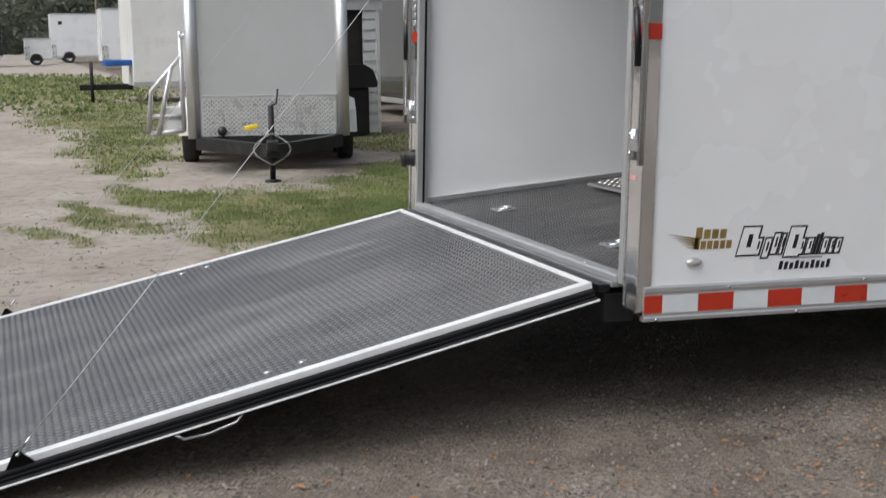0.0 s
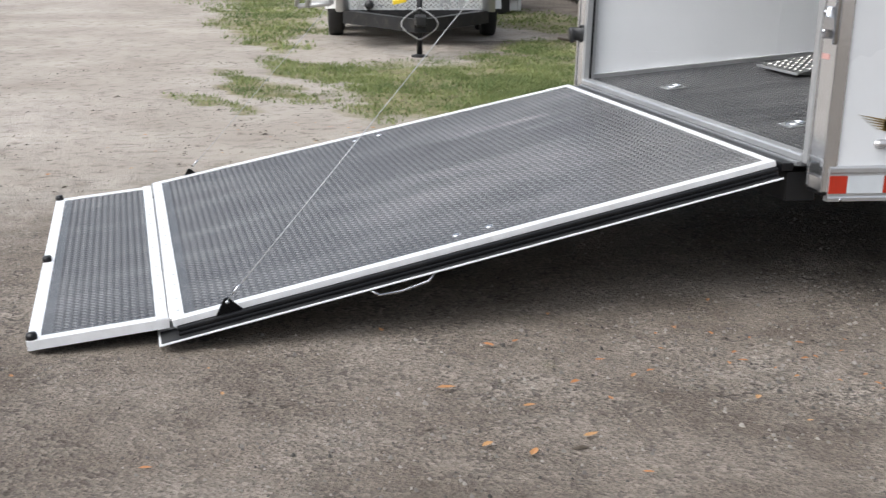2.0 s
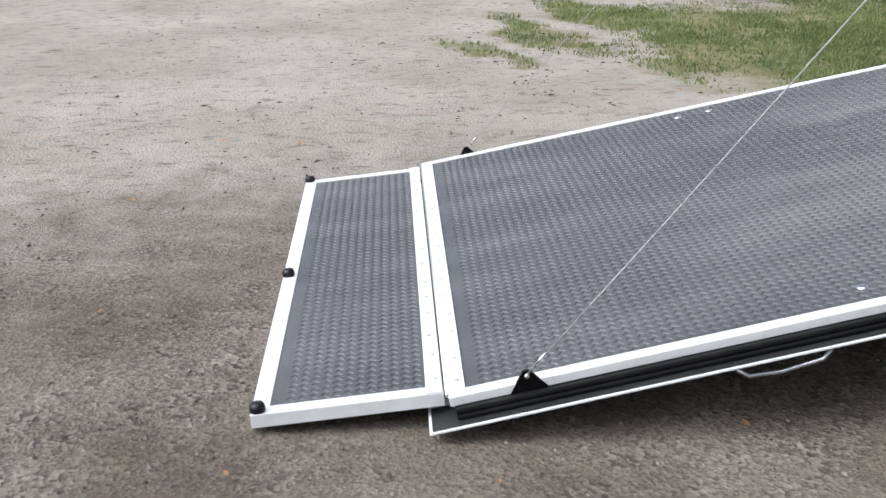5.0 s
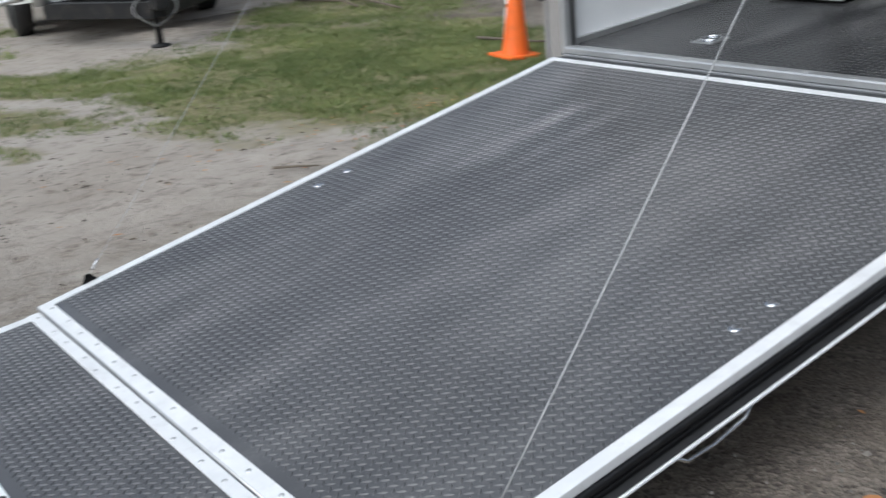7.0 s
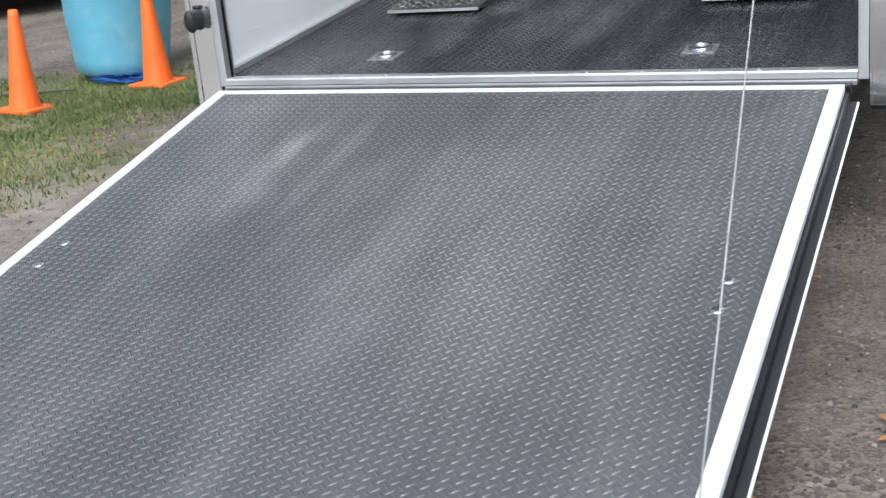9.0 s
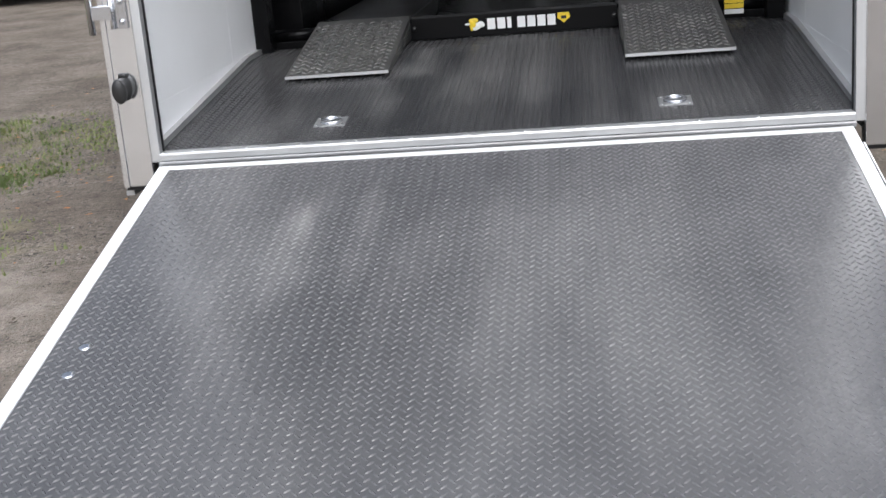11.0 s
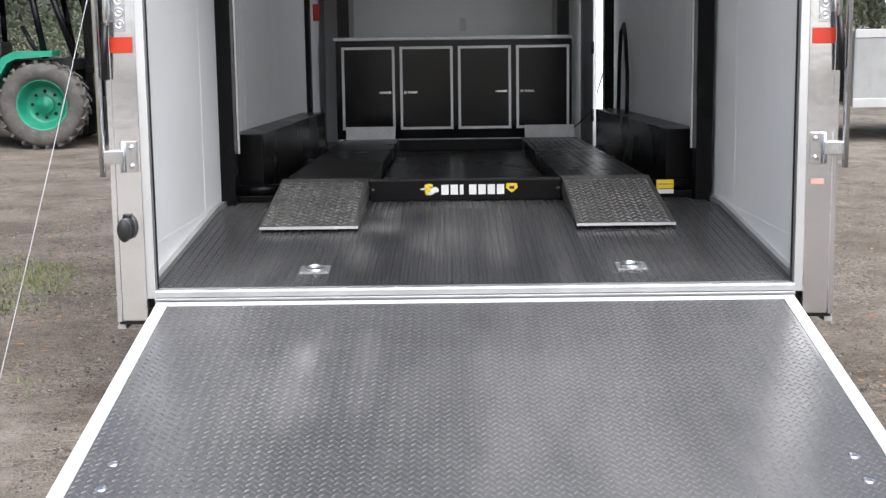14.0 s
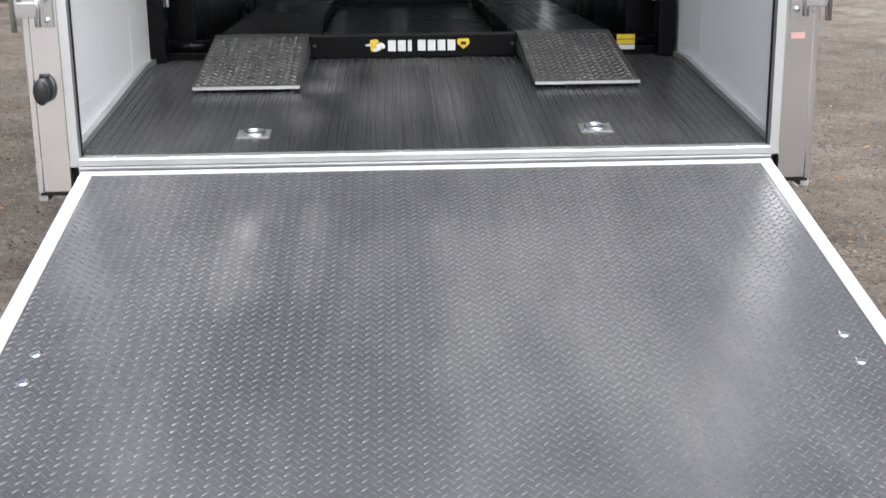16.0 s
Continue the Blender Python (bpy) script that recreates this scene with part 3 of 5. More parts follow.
        for y in (3.9, 4.78):
            rim = turned("wheel", [(0.0, 0.05), (0.11, 0.06), (0.15, 0.02), (0.19, 0.06), (0.19, -0.10)], Matrix.Translation((side * 1.1, y, 0.345 + 0.02 * y)) @ Matrix.Rotation(side * radians(90), 4, "Y"), chrome, tr, "silver wheel")
            turned("tyre", [(0.185, 0.07), (0.25, 0.085), (0.325, 0.075), (0.345, 0.04), (0.345, -0.08), (0.325, -0.12), (0.25, -0.13), (0.185, -0.11)], Matrix.Translation((side * 1.1, y, 0.345 + 0.02 * y)) @ Matrix.Rotation(side * radians(90), 4, "Y"), tyre_black, rim, "black trailer tyre", 32)
    boxed("roof", (-1.3, 1.3, 0.03, 7.2, 2.951, 3.0), white_panel, tr, "white roof", 0.006)
    boxed("ceiling_lining", (-1.2, 1.2, 0.06, 6.9, 2.90, 2.947), lining, tr)
    boxed("front_wall", (-1.214, 1.214, 6.92, 7.2, 0.56, 2.947), lining, tr, "white front wall")
    boxed("header", (-1.139, 1.139, 0.045, 0.13, 2.801, 2.95), polished, tr, "polished aluminium header")
    bm = bmesh.new()
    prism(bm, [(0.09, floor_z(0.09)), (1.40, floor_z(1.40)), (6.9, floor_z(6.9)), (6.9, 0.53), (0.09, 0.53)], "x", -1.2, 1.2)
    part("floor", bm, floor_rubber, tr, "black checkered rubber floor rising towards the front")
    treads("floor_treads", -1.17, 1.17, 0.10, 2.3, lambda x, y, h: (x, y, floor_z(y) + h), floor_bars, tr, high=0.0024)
    # threshold
    bm = bmesh.new()
    prism(bm, [(0.030, 0.541), (0.0895, 0.541), (0.0895, 0.566), (0.036, 0.566), (0.030, 0.560)], "x", -1.1625, 1.1625)
    part("sill", bm, mill, tr, "aluminium door sill")
    bm = bmesh.new()
    prism(bm, [(0.016, 0.522), (0.07, 0.522), (0.07, 0.5385), (0.019, 0.5385), (0.016, 0.535)], "x", -1.1625, 1.1625)
    part("sill_step", bm, dark_mill, tr, "lower aluminium sill lip")
    for k in range(12):
        x = -1.05 + 0.191 * k
        turned("sill_screw", [(0.007, 0), (0.005, 0.003), (0, 0.0035)], Matrix.Translation((x, 0.055, 0.566)), mill, tr, "", 10)
    boxed("sill_seal", (-1.15, 1.15, -0.032, 0.015, 0.500, 0.531), black_rubber, tr, "black rubber seal under the sill", 0.004)
    boxed("rear_crossmember", (-1.138, 1.138, 0.0, 0.12, 0.385, 0.494), chassis_black, tr, "black steel cross member")
    bm = bmesh.new()
    for k in range(11):
        box(bm, -1.2, 1.2, 0.6 + 0.6 * k, 0.65 + 0.6 * k, 0.47, 0.529)
    part("floor_bearer", bm, chassis_black, tr, "black cross bearers under the floor")
    for y in (3.9, 4.78):
        tubed("axle", [(-1.0, y, 0.345 + 0.02 * y), (1.0, y, 0.345 + 0.02 * y)], 0.035, chassis_black, tr)
    # plug socket on one post, marker lamp and small fittings
    turn, SLIM = Matrix.Rotation(radians(90), 4, "X"), Matrix.Diagonal((0.58, 1, 1, 1))
    sock = turned("plug_socket", [(0.046, 0.0), (0.046, 0.006), (0.036, 0.010), (0.036, 0.045), (0.032, 0.05), (0.0, 0.05)], Matrix.Translation((-1.255, 0.045, 0.800)) @ SLIM @ turn, black_plastic, tr, "black power inlet with hinged cap")
    tubed("cap_hinge", [(-1.268, 0.04, 0.841), (-1.238, 0.04, 0.841)], 0.008, black_plastic, sock)
    turned("cap", [(0.043, 0.0), (0.043, 0.012), (0.036, 0.02), (0.0, 0.022)], Matrix.Translation((-1.255, -0.003, 0.795)) @ SLIM @ turn @ Matrix.Rotation(radians(8), 4, "X"), black_plastic, sock)
    bm = bmesh.new()
    lathe(bm, [(0.03, 0.0), (0.028, 0.010), (0.018, 0.018), (0, 0.02)], Matrix.Translation((1.3005, 0.272, 0.628)) @ Matrix.Rotation(radians(90), 4, "Y") @ Matrix.Diagonal((0.55, 1.1, 1, 1)), 18)
    part("marker_light", bm, lens_clear, tr, "small clear side marker lamp")
    boxed("latch_keeper", (1.188, 1.2025, 0.085, 0.115, 0.965, 1.075), pvc_white, tr, "small white keeper plate", 0.003)
    boxed("warning_label", (1.215, 1.262, 0.0425, 0.0445, 0.925, 0.945), label_red, tr, "faded red sticker")
    # logo drawn as plain slanted shapes: heavy dark outlines with pale cores
    def slanted(name, y, z, w, h, x, material, lean=0.28):
        bm = bmesh.new()
        prism(bm, [(y, z), (y + w, z), (y + w + lean * h, z + h), (y + lean * h, z + h)], "x", x - 0.0006, x + 0.0006)
        part(name, bm, material, tr)
    for y, z, w, h in ((0.445, 0.640, 0.085, 0.115), (0.515, 0.640, 0.036, 0.072), (0.553, 0.628, 0.036, 0.082), (0.590, 0.640, 0.036, 0.088), (0.628, 0.640, 0.022, 0.085), (0.650, 0.628, 0.075, 0.122), (0.712, 0.636, 0.030, 0.068), (0.744, 0.636, 0.036, 0.068), (0.782, 0.636, 0.014, 0.078), (0.798, 0.636, 0.014, 0.084), (0.814, 0.636, 0.034, 0.068), (0.850, 0.636, 0.026, 0.066), (0.876, 0.636, 0.032, 0.064)):
        slanted("logo_shape", y, z, w, h, 1.3012, ink_black)
        if w > 0.02:
            slanted("logo_core", y + 0.007, z + 0.007, w - 0.014, h - 0.014, 1.3022, ink_white)
            slanted("logo_counter", y + 0.40 * w + 0.1 * h, z + (0.30 if h > 0.1 else 0.36) * h, 0.22 * w, 0.42 * h, 1.3030, ink_black, 0.24)
    for k in range(10):
        slanted("phone_bar", 0.637 + 0.0235 * k, 0.585, 0.015, 0.032 - 0.004 * (k % 3), 1.3012, ink_black, 0.2)
    slanted("script_bar", 0.69, 0.624, 0.14, 0.007, 1.3012, ink_grey)
    for k in range(4):
        slanted("logo_shape", 0.275 + 0.034 * k, 0.712, 0.026, 0.034 if k else 0.042, 1.3012, ink_gold, 0.1)
    for k in range(6):
        slanted("logo_shape", 0.27 + 0.027 * k, 0.674, 0.021, 0.030 if k else 0.042, 1.3012, ink_gold, 0.1)
    for k in range(5):
        bm = bmesh.new()
        prism(bm, [(0.155 + 0.02 * k, 0.735 - 0.013 * k), (0.285, 0.715 - 0.008 * k), (0.285, 0.707 - 0.008 * k)], "x", 1.3006, 1.3018)
        part("logo_flame", bm, ink_gold, tr)
    # side doorway near the front wall: pale jamb with hinges
    boxed("side_door_jamb", (1.205, 1.225, 5.5, 5.54, 0.64, 2.5), mill, tr, "aluminium side door jamb")
    boxed("side_door_jamb", (1.205, 1.225, 6.81, 6.85, 0.64, 2.5), mill, tr)
    door = boxed("side_door_edge", (1.085, 1.118, 5.9, 6.9, 0.66, 2.45), mill, tr, "pale edge of the open side door", 0.004)
    for z in (0.95, 1.5, 2.1):
        tubed("door_hinge", [(1.083, 5.895, z - 0.05), (1.083, 5.895, z + 0.05)], 0.011, black_paint, door, "black hinge", 10)
    return tr


trailer = build_trailer()

# ---- ramp door and its fold-out flap, hinged to the trailer ----
LEN = 2.282


def plane_matrix(y, z, y2, z2):
    u = Vector((0, y2 - y, z2 - z)).normalized()
    n = Vector((0, u.z, -u.y))
    m = Matrix(((1, 0, 0, 0), (0, u.y, n.y, y), (0, u.z, n.z, z), (0, 0, 0, 1)))
    return TILT.inverted() @ m


RAMP, FLAP = plane_matrix(-0.022, 0.540, -2.262, 0.086), plane_matrix(-2.264, 0.082, -2.735, 0.034)


CABLE_TOP = {1: (1.101, 0.03, 2.646), -1: (-1.051, 0.03, 2.614)}


def build_ramp(tr):
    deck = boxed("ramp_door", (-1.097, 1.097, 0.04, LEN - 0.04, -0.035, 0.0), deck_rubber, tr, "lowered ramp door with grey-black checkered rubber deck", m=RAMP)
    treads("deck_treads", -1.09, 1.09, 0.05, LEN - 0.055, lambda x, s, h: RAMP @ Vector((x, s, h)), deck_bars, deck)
    for side in (1, -1):
        a, b = sorted((side * 1.096, side * 1.138))
        boxed("edge_trim", (a, b, 0.016, LEN, -0.019, 0.004), bright_trim, deck, "bright aluminium edge trim", 0.002, RAMP)
        a, b = sorted((side * 1.08, side * 1.150))
        for k, (h0, h1) in enumerate(((-0.0530, -0.0375), (-0.0370, -0.0205))):
            boxed("rubber_seal", (a, b, 0.015, LEN - 0.01, h0, h1), black_rubber, deck, "ribbed black rubber seal", 0.006, RAMP)
        a, b = sorted((side * 1.05, side * 1.172))
        boxed("skin_flange", (a, b, 0.016, LEN + 0.052, -0.0560, -0.0540), flange_grey, deck, "grey flange", 0.0, RAMP)
        for s in (1.236, 1.110):
            turned("deck_screw", [(0.017, 0.0005), (0.016, 0.003), (0.008, 0.0042), (0.0, 0.004)], RAMP @ Matrix.Translation((side * 1.0086, s, 0.0)), chrome, deck, "round zinc screw head", 18)
        bm = bmesh.new()
        x = side * 1.136
        pts = [(s, h) for s, h in ((2.045, -0.03), (2.135, -0.03), (2.135, -0.016), (2.105, 0.022), (2.098, 0.032), (2.082, 0.032), (2.075, 0.022), (2.045, -0.016))]
        prism(bm, pts, "x", x - 0.004, x + 0.004)
        bmesh.ops.transform(bm, matrix=RAMP, verts=bm.verts)
        br = part("cable_bracket", bm, black_paint, deck, "black steel cable bracket")
        turned("bracket_bolt", [(0.007, 0), (0.0065, 0.004), (0, 0.006)], RAMP @ Matrix.Translation((x + 0.004 * side, 2.09, 0.018)) @ Matrix.Rotation(side * radians(90), 4, "Y"), chrome, br, "", 12)
    boxed("edge_trim", (-1.096, 1.096, 0.016, 0.042, -0.042, 0.0035), bright_trim, deck, "", 0.002, RAMP)
    boxed("edge_trim", (-1.096, 1.096, LEN - 0.042, LEN - 0.005, -0.042, 0.0035), bright_trim, deck, "", 0.002, RAMP)
    boxed("ramp_core", (-1.088, 1.088, 0.02, LEN - 0.02, -0.0535, -0.036), chassis_black, deck, "", 0.0, RAMP)
    boxed("outer_skin", (-1.178, 1.178, 0.012, LEN + 0.06, -0.0625, -0.0565), white_panel, deck, "white outer door skin", 0.002, RAMP)
    # pull handle loop below the edge
    bm = bmesh.new()
    tube(bm, [RAMP @ Vector(p) for p in ((1.165, 1.37, -0.063), (1.167, 1.40, -0.088), (1.167, 1.50, -0.097), (1.167, 1.58, -0.090), (1.165, 1.61, -0.063))], 0.0055, 8)
    part("pull_handle", bm, chrome, deck, "bent rod pull handle")
    # long hinge between deck and flap
    boxed("hinge_leaf", (-1.118, 1.118, LEN - 0.043, LEN + 0.001, 0.0042, 0.0072), bright_trim, deck, "long aluminium hinge leaf", 0.001, RAMP)
    bm = bmesh.new()
    tube(bm, [RAMP @ Vector((-1.12, LEN + 0.003, 0.002)), RAMP @ Vector((1.12, LEN + 0.003, 0.002))], 0.0048, 10)
    part("hinge_knuckle", bm, mill, deck)
    flap = boxed("ramp_flap", (-1.075, 1.075, 0.03, 0.43, -0.028, 0.0), deck_rubber, tr, "fold-out ramp flap with rubber deck", m=FLAP)
    treads("deck_treads", -1.065, 1.065, 0.055, 0.42, lambda x, s, h: FLAP @ Vector((x, s, h)), deck_bars, flap)
    for a, b in ((-1.12, -1.075), (1.075, 1.12)):
        boxed("edge_trim", (a, b, 0.004, 0.473, -0.032, 0.003), bright_trim, flap, "bright aluminium edge trim", 0.002, FLAP)
    boxed("edge_trim", (-1.0748, 1.0748, 0.428, 0.473, -0.032, 0.0028), bright_trim, flap, "", 0.002, FLAP)
    boxed("hinge_leaf", (-1.118, 1.118, 0.006, 0.047, 0.0035, 0.0065), bright_trim, flap, "", 0.001, FLAP)
    random.seed(4)
    for k in range(15):
        x = -1.05 + 0.15 * k
        for m, s, h, p in ((RAMP, LEN - 0.023 + random.uniform(-0.006, 0.006), 0.0072, deck), (FLAP, 0.028 + random.uniform(-0.006, 0.006), 0.0065, flap)):
            turned("rivet", [(0.008, 0), (0.007, 0.0016), (0.004, 0.0026), (0, 0.0028)], m @ Matrix.Translation((x + random.uniform(-0.02, 0.02), s, h)), mill, p, "", 10)
    for x in (-1.10, 0.09, 1.10):
        turned("bumper", [(0.019, 0.0), (0.02, 0.012), (0.016, 0.022), (0.0, 0.023)], FLAP @ Matrix.Translation((x, 0.455, 0.003)), black_rubber, flap, "black rubber bumper", 14)
    # the deck is a little wider at its foot
    back = RAMP.inverted()
    for ob in (deck, *deck.children_recursive):
        for v in ob.data.vertices:
            p = back @ v.co
            p.x *= 1 + 0.0118 * p.y
            v.co = RAMP @ p
    inv = TILT.inverted()
    for side in (1, -1):
        low, top = inv @ (TILT @ (RAMP @ Vector((side * 1.135, 2.09, 0.022)))), inv @ Vector(CABLE_TOP[side])
        low.x, mid = side * 1.168, []
        for k in range(13):
            f = k / 12
            p = low.lerp(top, f)
            p.z -= (0.02 if side > 0 else 0.035) * 4 * f * (1 - f)
            mid.append(p)
        cable = tubed("ramp_cable", mid, 0.0018 if side > 0 else 0.0014, steel_cable, tr, "galvanised steel ramp cable", 8)
        tubed("cable_ferrule", [low.lerp(top, 0.008), low.lerp(top, 0.022)], 0.0045, chrome, cable)
    return deck


build_ramp(trailer)

# tie-down rings let into the floor
def build_ring():
    ring = thing("tie_down_ring", "recessed zinc-plated tie-down ring in the rubber floor", "tie-down ring", None, "tie-downs in the trailer floor")
    # flat pan in darker metal: the shade of a recess is put into its colour
    boxed("pan", (-0.058, 0.058, -0.052, 0.052, -0.004, 0.004), dark_mill, ring, "square zinc pan", 0.002)
    turned("dish", [(0.042, 0.0042), (0.030, 0.006), (0.0, 0.0065)], Matrix.Identity(4), chrome, ring, "", 20)
    tubed("ring", [(0.036 * math.cos(a), 0.005 + 0.036 * math.sin(a), 0.0075) for a in (radians(20 * k) for k in range(19))], 0.005, chrome, ring, "", 8)
    for x in (-0.047, 0.047):
        for y in (-0.041, 0.041):
            turned("screw", [(0.006, 0.004), (0.004, 0.006), (0, 0.0065)], Matrix.Translation((x, y, 0)), chrome, ring, "", 8)
    return ring


ring = build_ring()
slope = Matrix.Rotation(0.125, 4, "X")
ring.matrix_world = TILT @ Matrix.Translation((-0.610, 0.315, floor_z(0.315) + 0.002)) @ slope
for x in (0.610,):
    copy_thing(ring, TILT @ Matrix.Translation((x, 0.315, floor_z(0.315) + 0.002)) @ slope)


# ---- car lift standing on the trailer floor ----
def build_lift():
    li = thing("car_lift", "low black car lift with tread-plate ramps standing on the trailer floor", "car lift", TILT @ Matrix.Translation((-0.012, 0, 0)))
    fz = 0.7040
    for side in (1, -1):
        def X(a, b):
            return (min(side * a, side * b), max(side * a, side * b))
        for y in (1.62, 5.35):
            inner = 1.120 if y < 3 else (1.125 if side > 0 else 1.155)
            post = boxed("post", (*X(inner, 1.198), y, y + 0.11, fz, 2.75), black_paint, li, "black steel upright post", 0.004)
            if y < 3:
                boxed("edge_strip", (*X(1.108, 1.1175), y + 0.085, y + 0.1, 0.95, 2.5), mill, post)
        boxed("side_box", (*X(1.02, 1.195), 1.9, 5.0, fz, 1.035), black_paint, li, "long black box along the wall", 0.008)
        bm = bmesh.new()
        box(bm, *X(0.47, 0.90), 1.70, 5.25, 0.7890, 0.8140, 0.003)
        box(bm, *X(0.475, 0.53), 1.72, 5.22, 0.7290, 0.7890)
        box(bm, *X(0.84, 0.895), 1.72, 5.22, 0.7290, 0.7890)
        run = part("runway", bm, black_paint, li, "black runway")
        if side > 0:
            treads("runway_treads", *X(0.48, 0.89), 1.75, 5.1, lambda x, y, h: (x, y, 0.8140 + h), black_paint, run, 0.045, 0.040, 0.012, 0.0016)
        bm = bmesh.new()
        prism(bm, [(5.215, 0.814), (5.24, 0.814), (5.260, 0.905), (5.254, 0.909)], "x", *X(0.50, 0.88))
        stop = part("wheel_stop", bm, bright_trim, run, "bright tread-plate wheel stop")
        treads("stop_treads", *X(0.505, 0.875), 0.005, 0.09, lambda x, y, h: (x, 5.216 + y * 0.40 - h, 0.814 + y * 0.98), bright_trim, stop, 0.03, 0.034, 0.011, 0.006)
        # approach ramp
        bm = bmesh.new()
        prism(bm, [(0.945, 0.680), (1.72, 0.8200), (1.72, 0.8120), (0.947, 0.673)], "x", *X(0.475, 0.905))
        rp = part("approach_ramp", bm, tread_plate, li, "worn aluminium tread-plate approach ramp")
        treads("ramp_treads", *X(0.482, 0.898), 0.96, 1.70, lambda x, y, h: (x, y, 0.6803 + (y - 0.945) * 0.1807 + h), tread_bars, rp, 0.027, 0.035, 0.0115, 0.0042)
        for x in (0.478, 0.90):
            bm = bmesh.new()
            prism(bm, [(0.96, 0.674), (1.71, 0.8100), (1.71, 0.7140), (1.45, fz + 0.004), (1.05, floor_z(1.05) + 0.003)], "x", *X(x - 0.002, x + 0.002))
            part("ramp_side", bm, tread_plate, rp)
        for k in (1, 2):
            bm = bmesh.new()
            prism(bm, [(1.12 + 0.1 * k, 0.710 - 0.002 * k), (1.715, 0.816 - 0.026 * k), (1.715, 0.808 - 0.026 * k), (1.12 + 0.1 * k, 0.703 - 0.002 * k)], "x", *X(0.470, 0.91))
            part("ramp_layer", bm, tread_plate, rp, "thin stacked plate edge")
        boxed("ramp_lip", (*X(0.475, 0.905), 0.938, 0.946, 0.669, 0.681), mill, rp)
        bm = bmesh.new()
        tube(bm, [(side * 0.92, 1.76, 0.7640), (side * 1.15, 1.76, 0.7640)], 0.03, 10)
        box(bm, *X(0.92, 1.19), 1.73, 1.86, fz, 0.7390, 0.004)
        part("outrigger", bm, black_paint, li, "black outrigger tube")
    beam = boxed("cross_beam", (-0.469, 0.469, 1.665, 1.70, 0.7110, 0.8120), black_paint, li, "black front cross beam", 0.004)
    boxed("beam_edge", (-0.468, 0.468, 1.667, 1.702, 0.8125, 0.8170), chassis_black, beam)
    for x in (-0.455, 0.455):
        turned("bolt", [(0.012, 0), (0.010, 0.007), (0, 0.008)], Matrix.Translation((x, 1.665, 0.7640)) @ Matrix.Rotation(radians(90), 4, "X"), black_plastic, beam, "", 10)
    boxed("far_beam", (-0.469, 0.469, 5.1, 5.15, 0.7190, 0.8120), black_paint, li)
    bm = bmesh.new()
    box(bm, -0.46, 0.46, 1.9, 5.0, fz, 0.7310)
    part("drip_tray", bm, black_paint, li, "black tray between the runways")
    # name plate drawn as plain white blocks, with two yellow badges
    for k in range(7):
        x = -0.118 + 0.0455 * k
        w = 0.036 if k != 2 else 0.018
        bm = bmesh.new()
        box(bm, x, x + w, 1.663, 1.665, 0.7390, 0.7880, 0.0006)
        part("letter_block", bm, ink_white, beam)
    for name, ink, blobs in (("emblem", ink_white, ((-0.168, 0.755, 1.4, 0.85, 0.4), (-0.146, 0.764, 0.9, 0.7, -0.5), (-0.205, 0.768, 0.9, 0.25, 0.1))), ("emblem_body", ink_yellow, ((-0.185, 0.772, 0.7, 1.2, 0.5), (-0.172, 0.784, 0.8, 0.5, -0.3), (-0.192, 0.752, 0.35, 0.9, 0.2)))):
        bm = bmesh.new()
        for x, z, a, b, turn in blobs:
            lathe(bm, [(0.019, 0), (0.017, 0.0012), (0, 0.0016)], Matrix.Translation((x, 1.6645 if ink is ink_white else 1.6628, z)) @ Matrix.Rotation(radians(90), 4, "X") @ Matrix.Rotation(turn, 4, "Z") @ Matrix.Diagonal((a, b, 1, 1)), 9)
        part(name, bm, ink, beam, "white and yellow emblem" if ink is ink_white else "")
    bm = bmesh.new()
    prism(bm, [(0.203, 0.7920), (0.253, 0.7920), (0.257, 0.7700), (0.228, 0.7460), (0.199, 0.7700)], "y", 1.662, 1.665)
    part("badge", bm, ink_yellow, beam)
    boxed("badge_mark", (0.216, 0.240, 1.6605, 1.6618, 0.7640, 0.7780), ink_black, beam)
    for z in (0.7260, 0.7500, 0.7740):
        boxed("caution_label", (0.945, 1.03, 1.716, 1.7185, z, z + 0.021), ink_yellow if z > 0.7340 else ink_white, li, "yellow and white caution label")
    return li


build_lift()


# ---- black cabinets at the front wall ----
FRONT = 6.3


def cabinet_door(parent, x0, x1, z0, z1, handle_side):
    door = boxed("door", (x0, x1, FRONT - 0.022, FRONT - 0.002, z0, z1), cabinet_black, parent, "gloss black door", 0.002)
    t = 0.022
    bm = bmesh.new()
    for d in ((x0, x0 + t, z0, z1), (x1 - t, x1, z0, z1), (x0 + t, x1 - t, z0, z0 + t), (x0 + t, x1 - t, z1 - t, z1)):
        box(bm, d[0], d[1], FRONT - 0.029, FRONT - 0.0225, d[2], d[3])
    part("door_frame", bm, mill, door, "silver aluminium door frame")
    if handle_side:
        xh = x1 - 0.045 if handle_side > 0 else x0 + 0.045
        zc = z0 + (z1 - z0) * 0.45
        bm = bmesh.new()
        box(bm, xh - 0.012, xh + 0.012, FRONT - 0.045, FRONT - 0.023, zc - 0.012, zc + 0.012, 0.002)
        box(bm, xh - 0.055 * handle_side - 0.032, xh - 0.055 * handle_side + 0.05, FRONT - 0.052, FRONT - 0.044, zc - 0.009, zc + 0.009, 0.002)
        part("latch", bm, chrome, door, "chrome T latch")
    return door


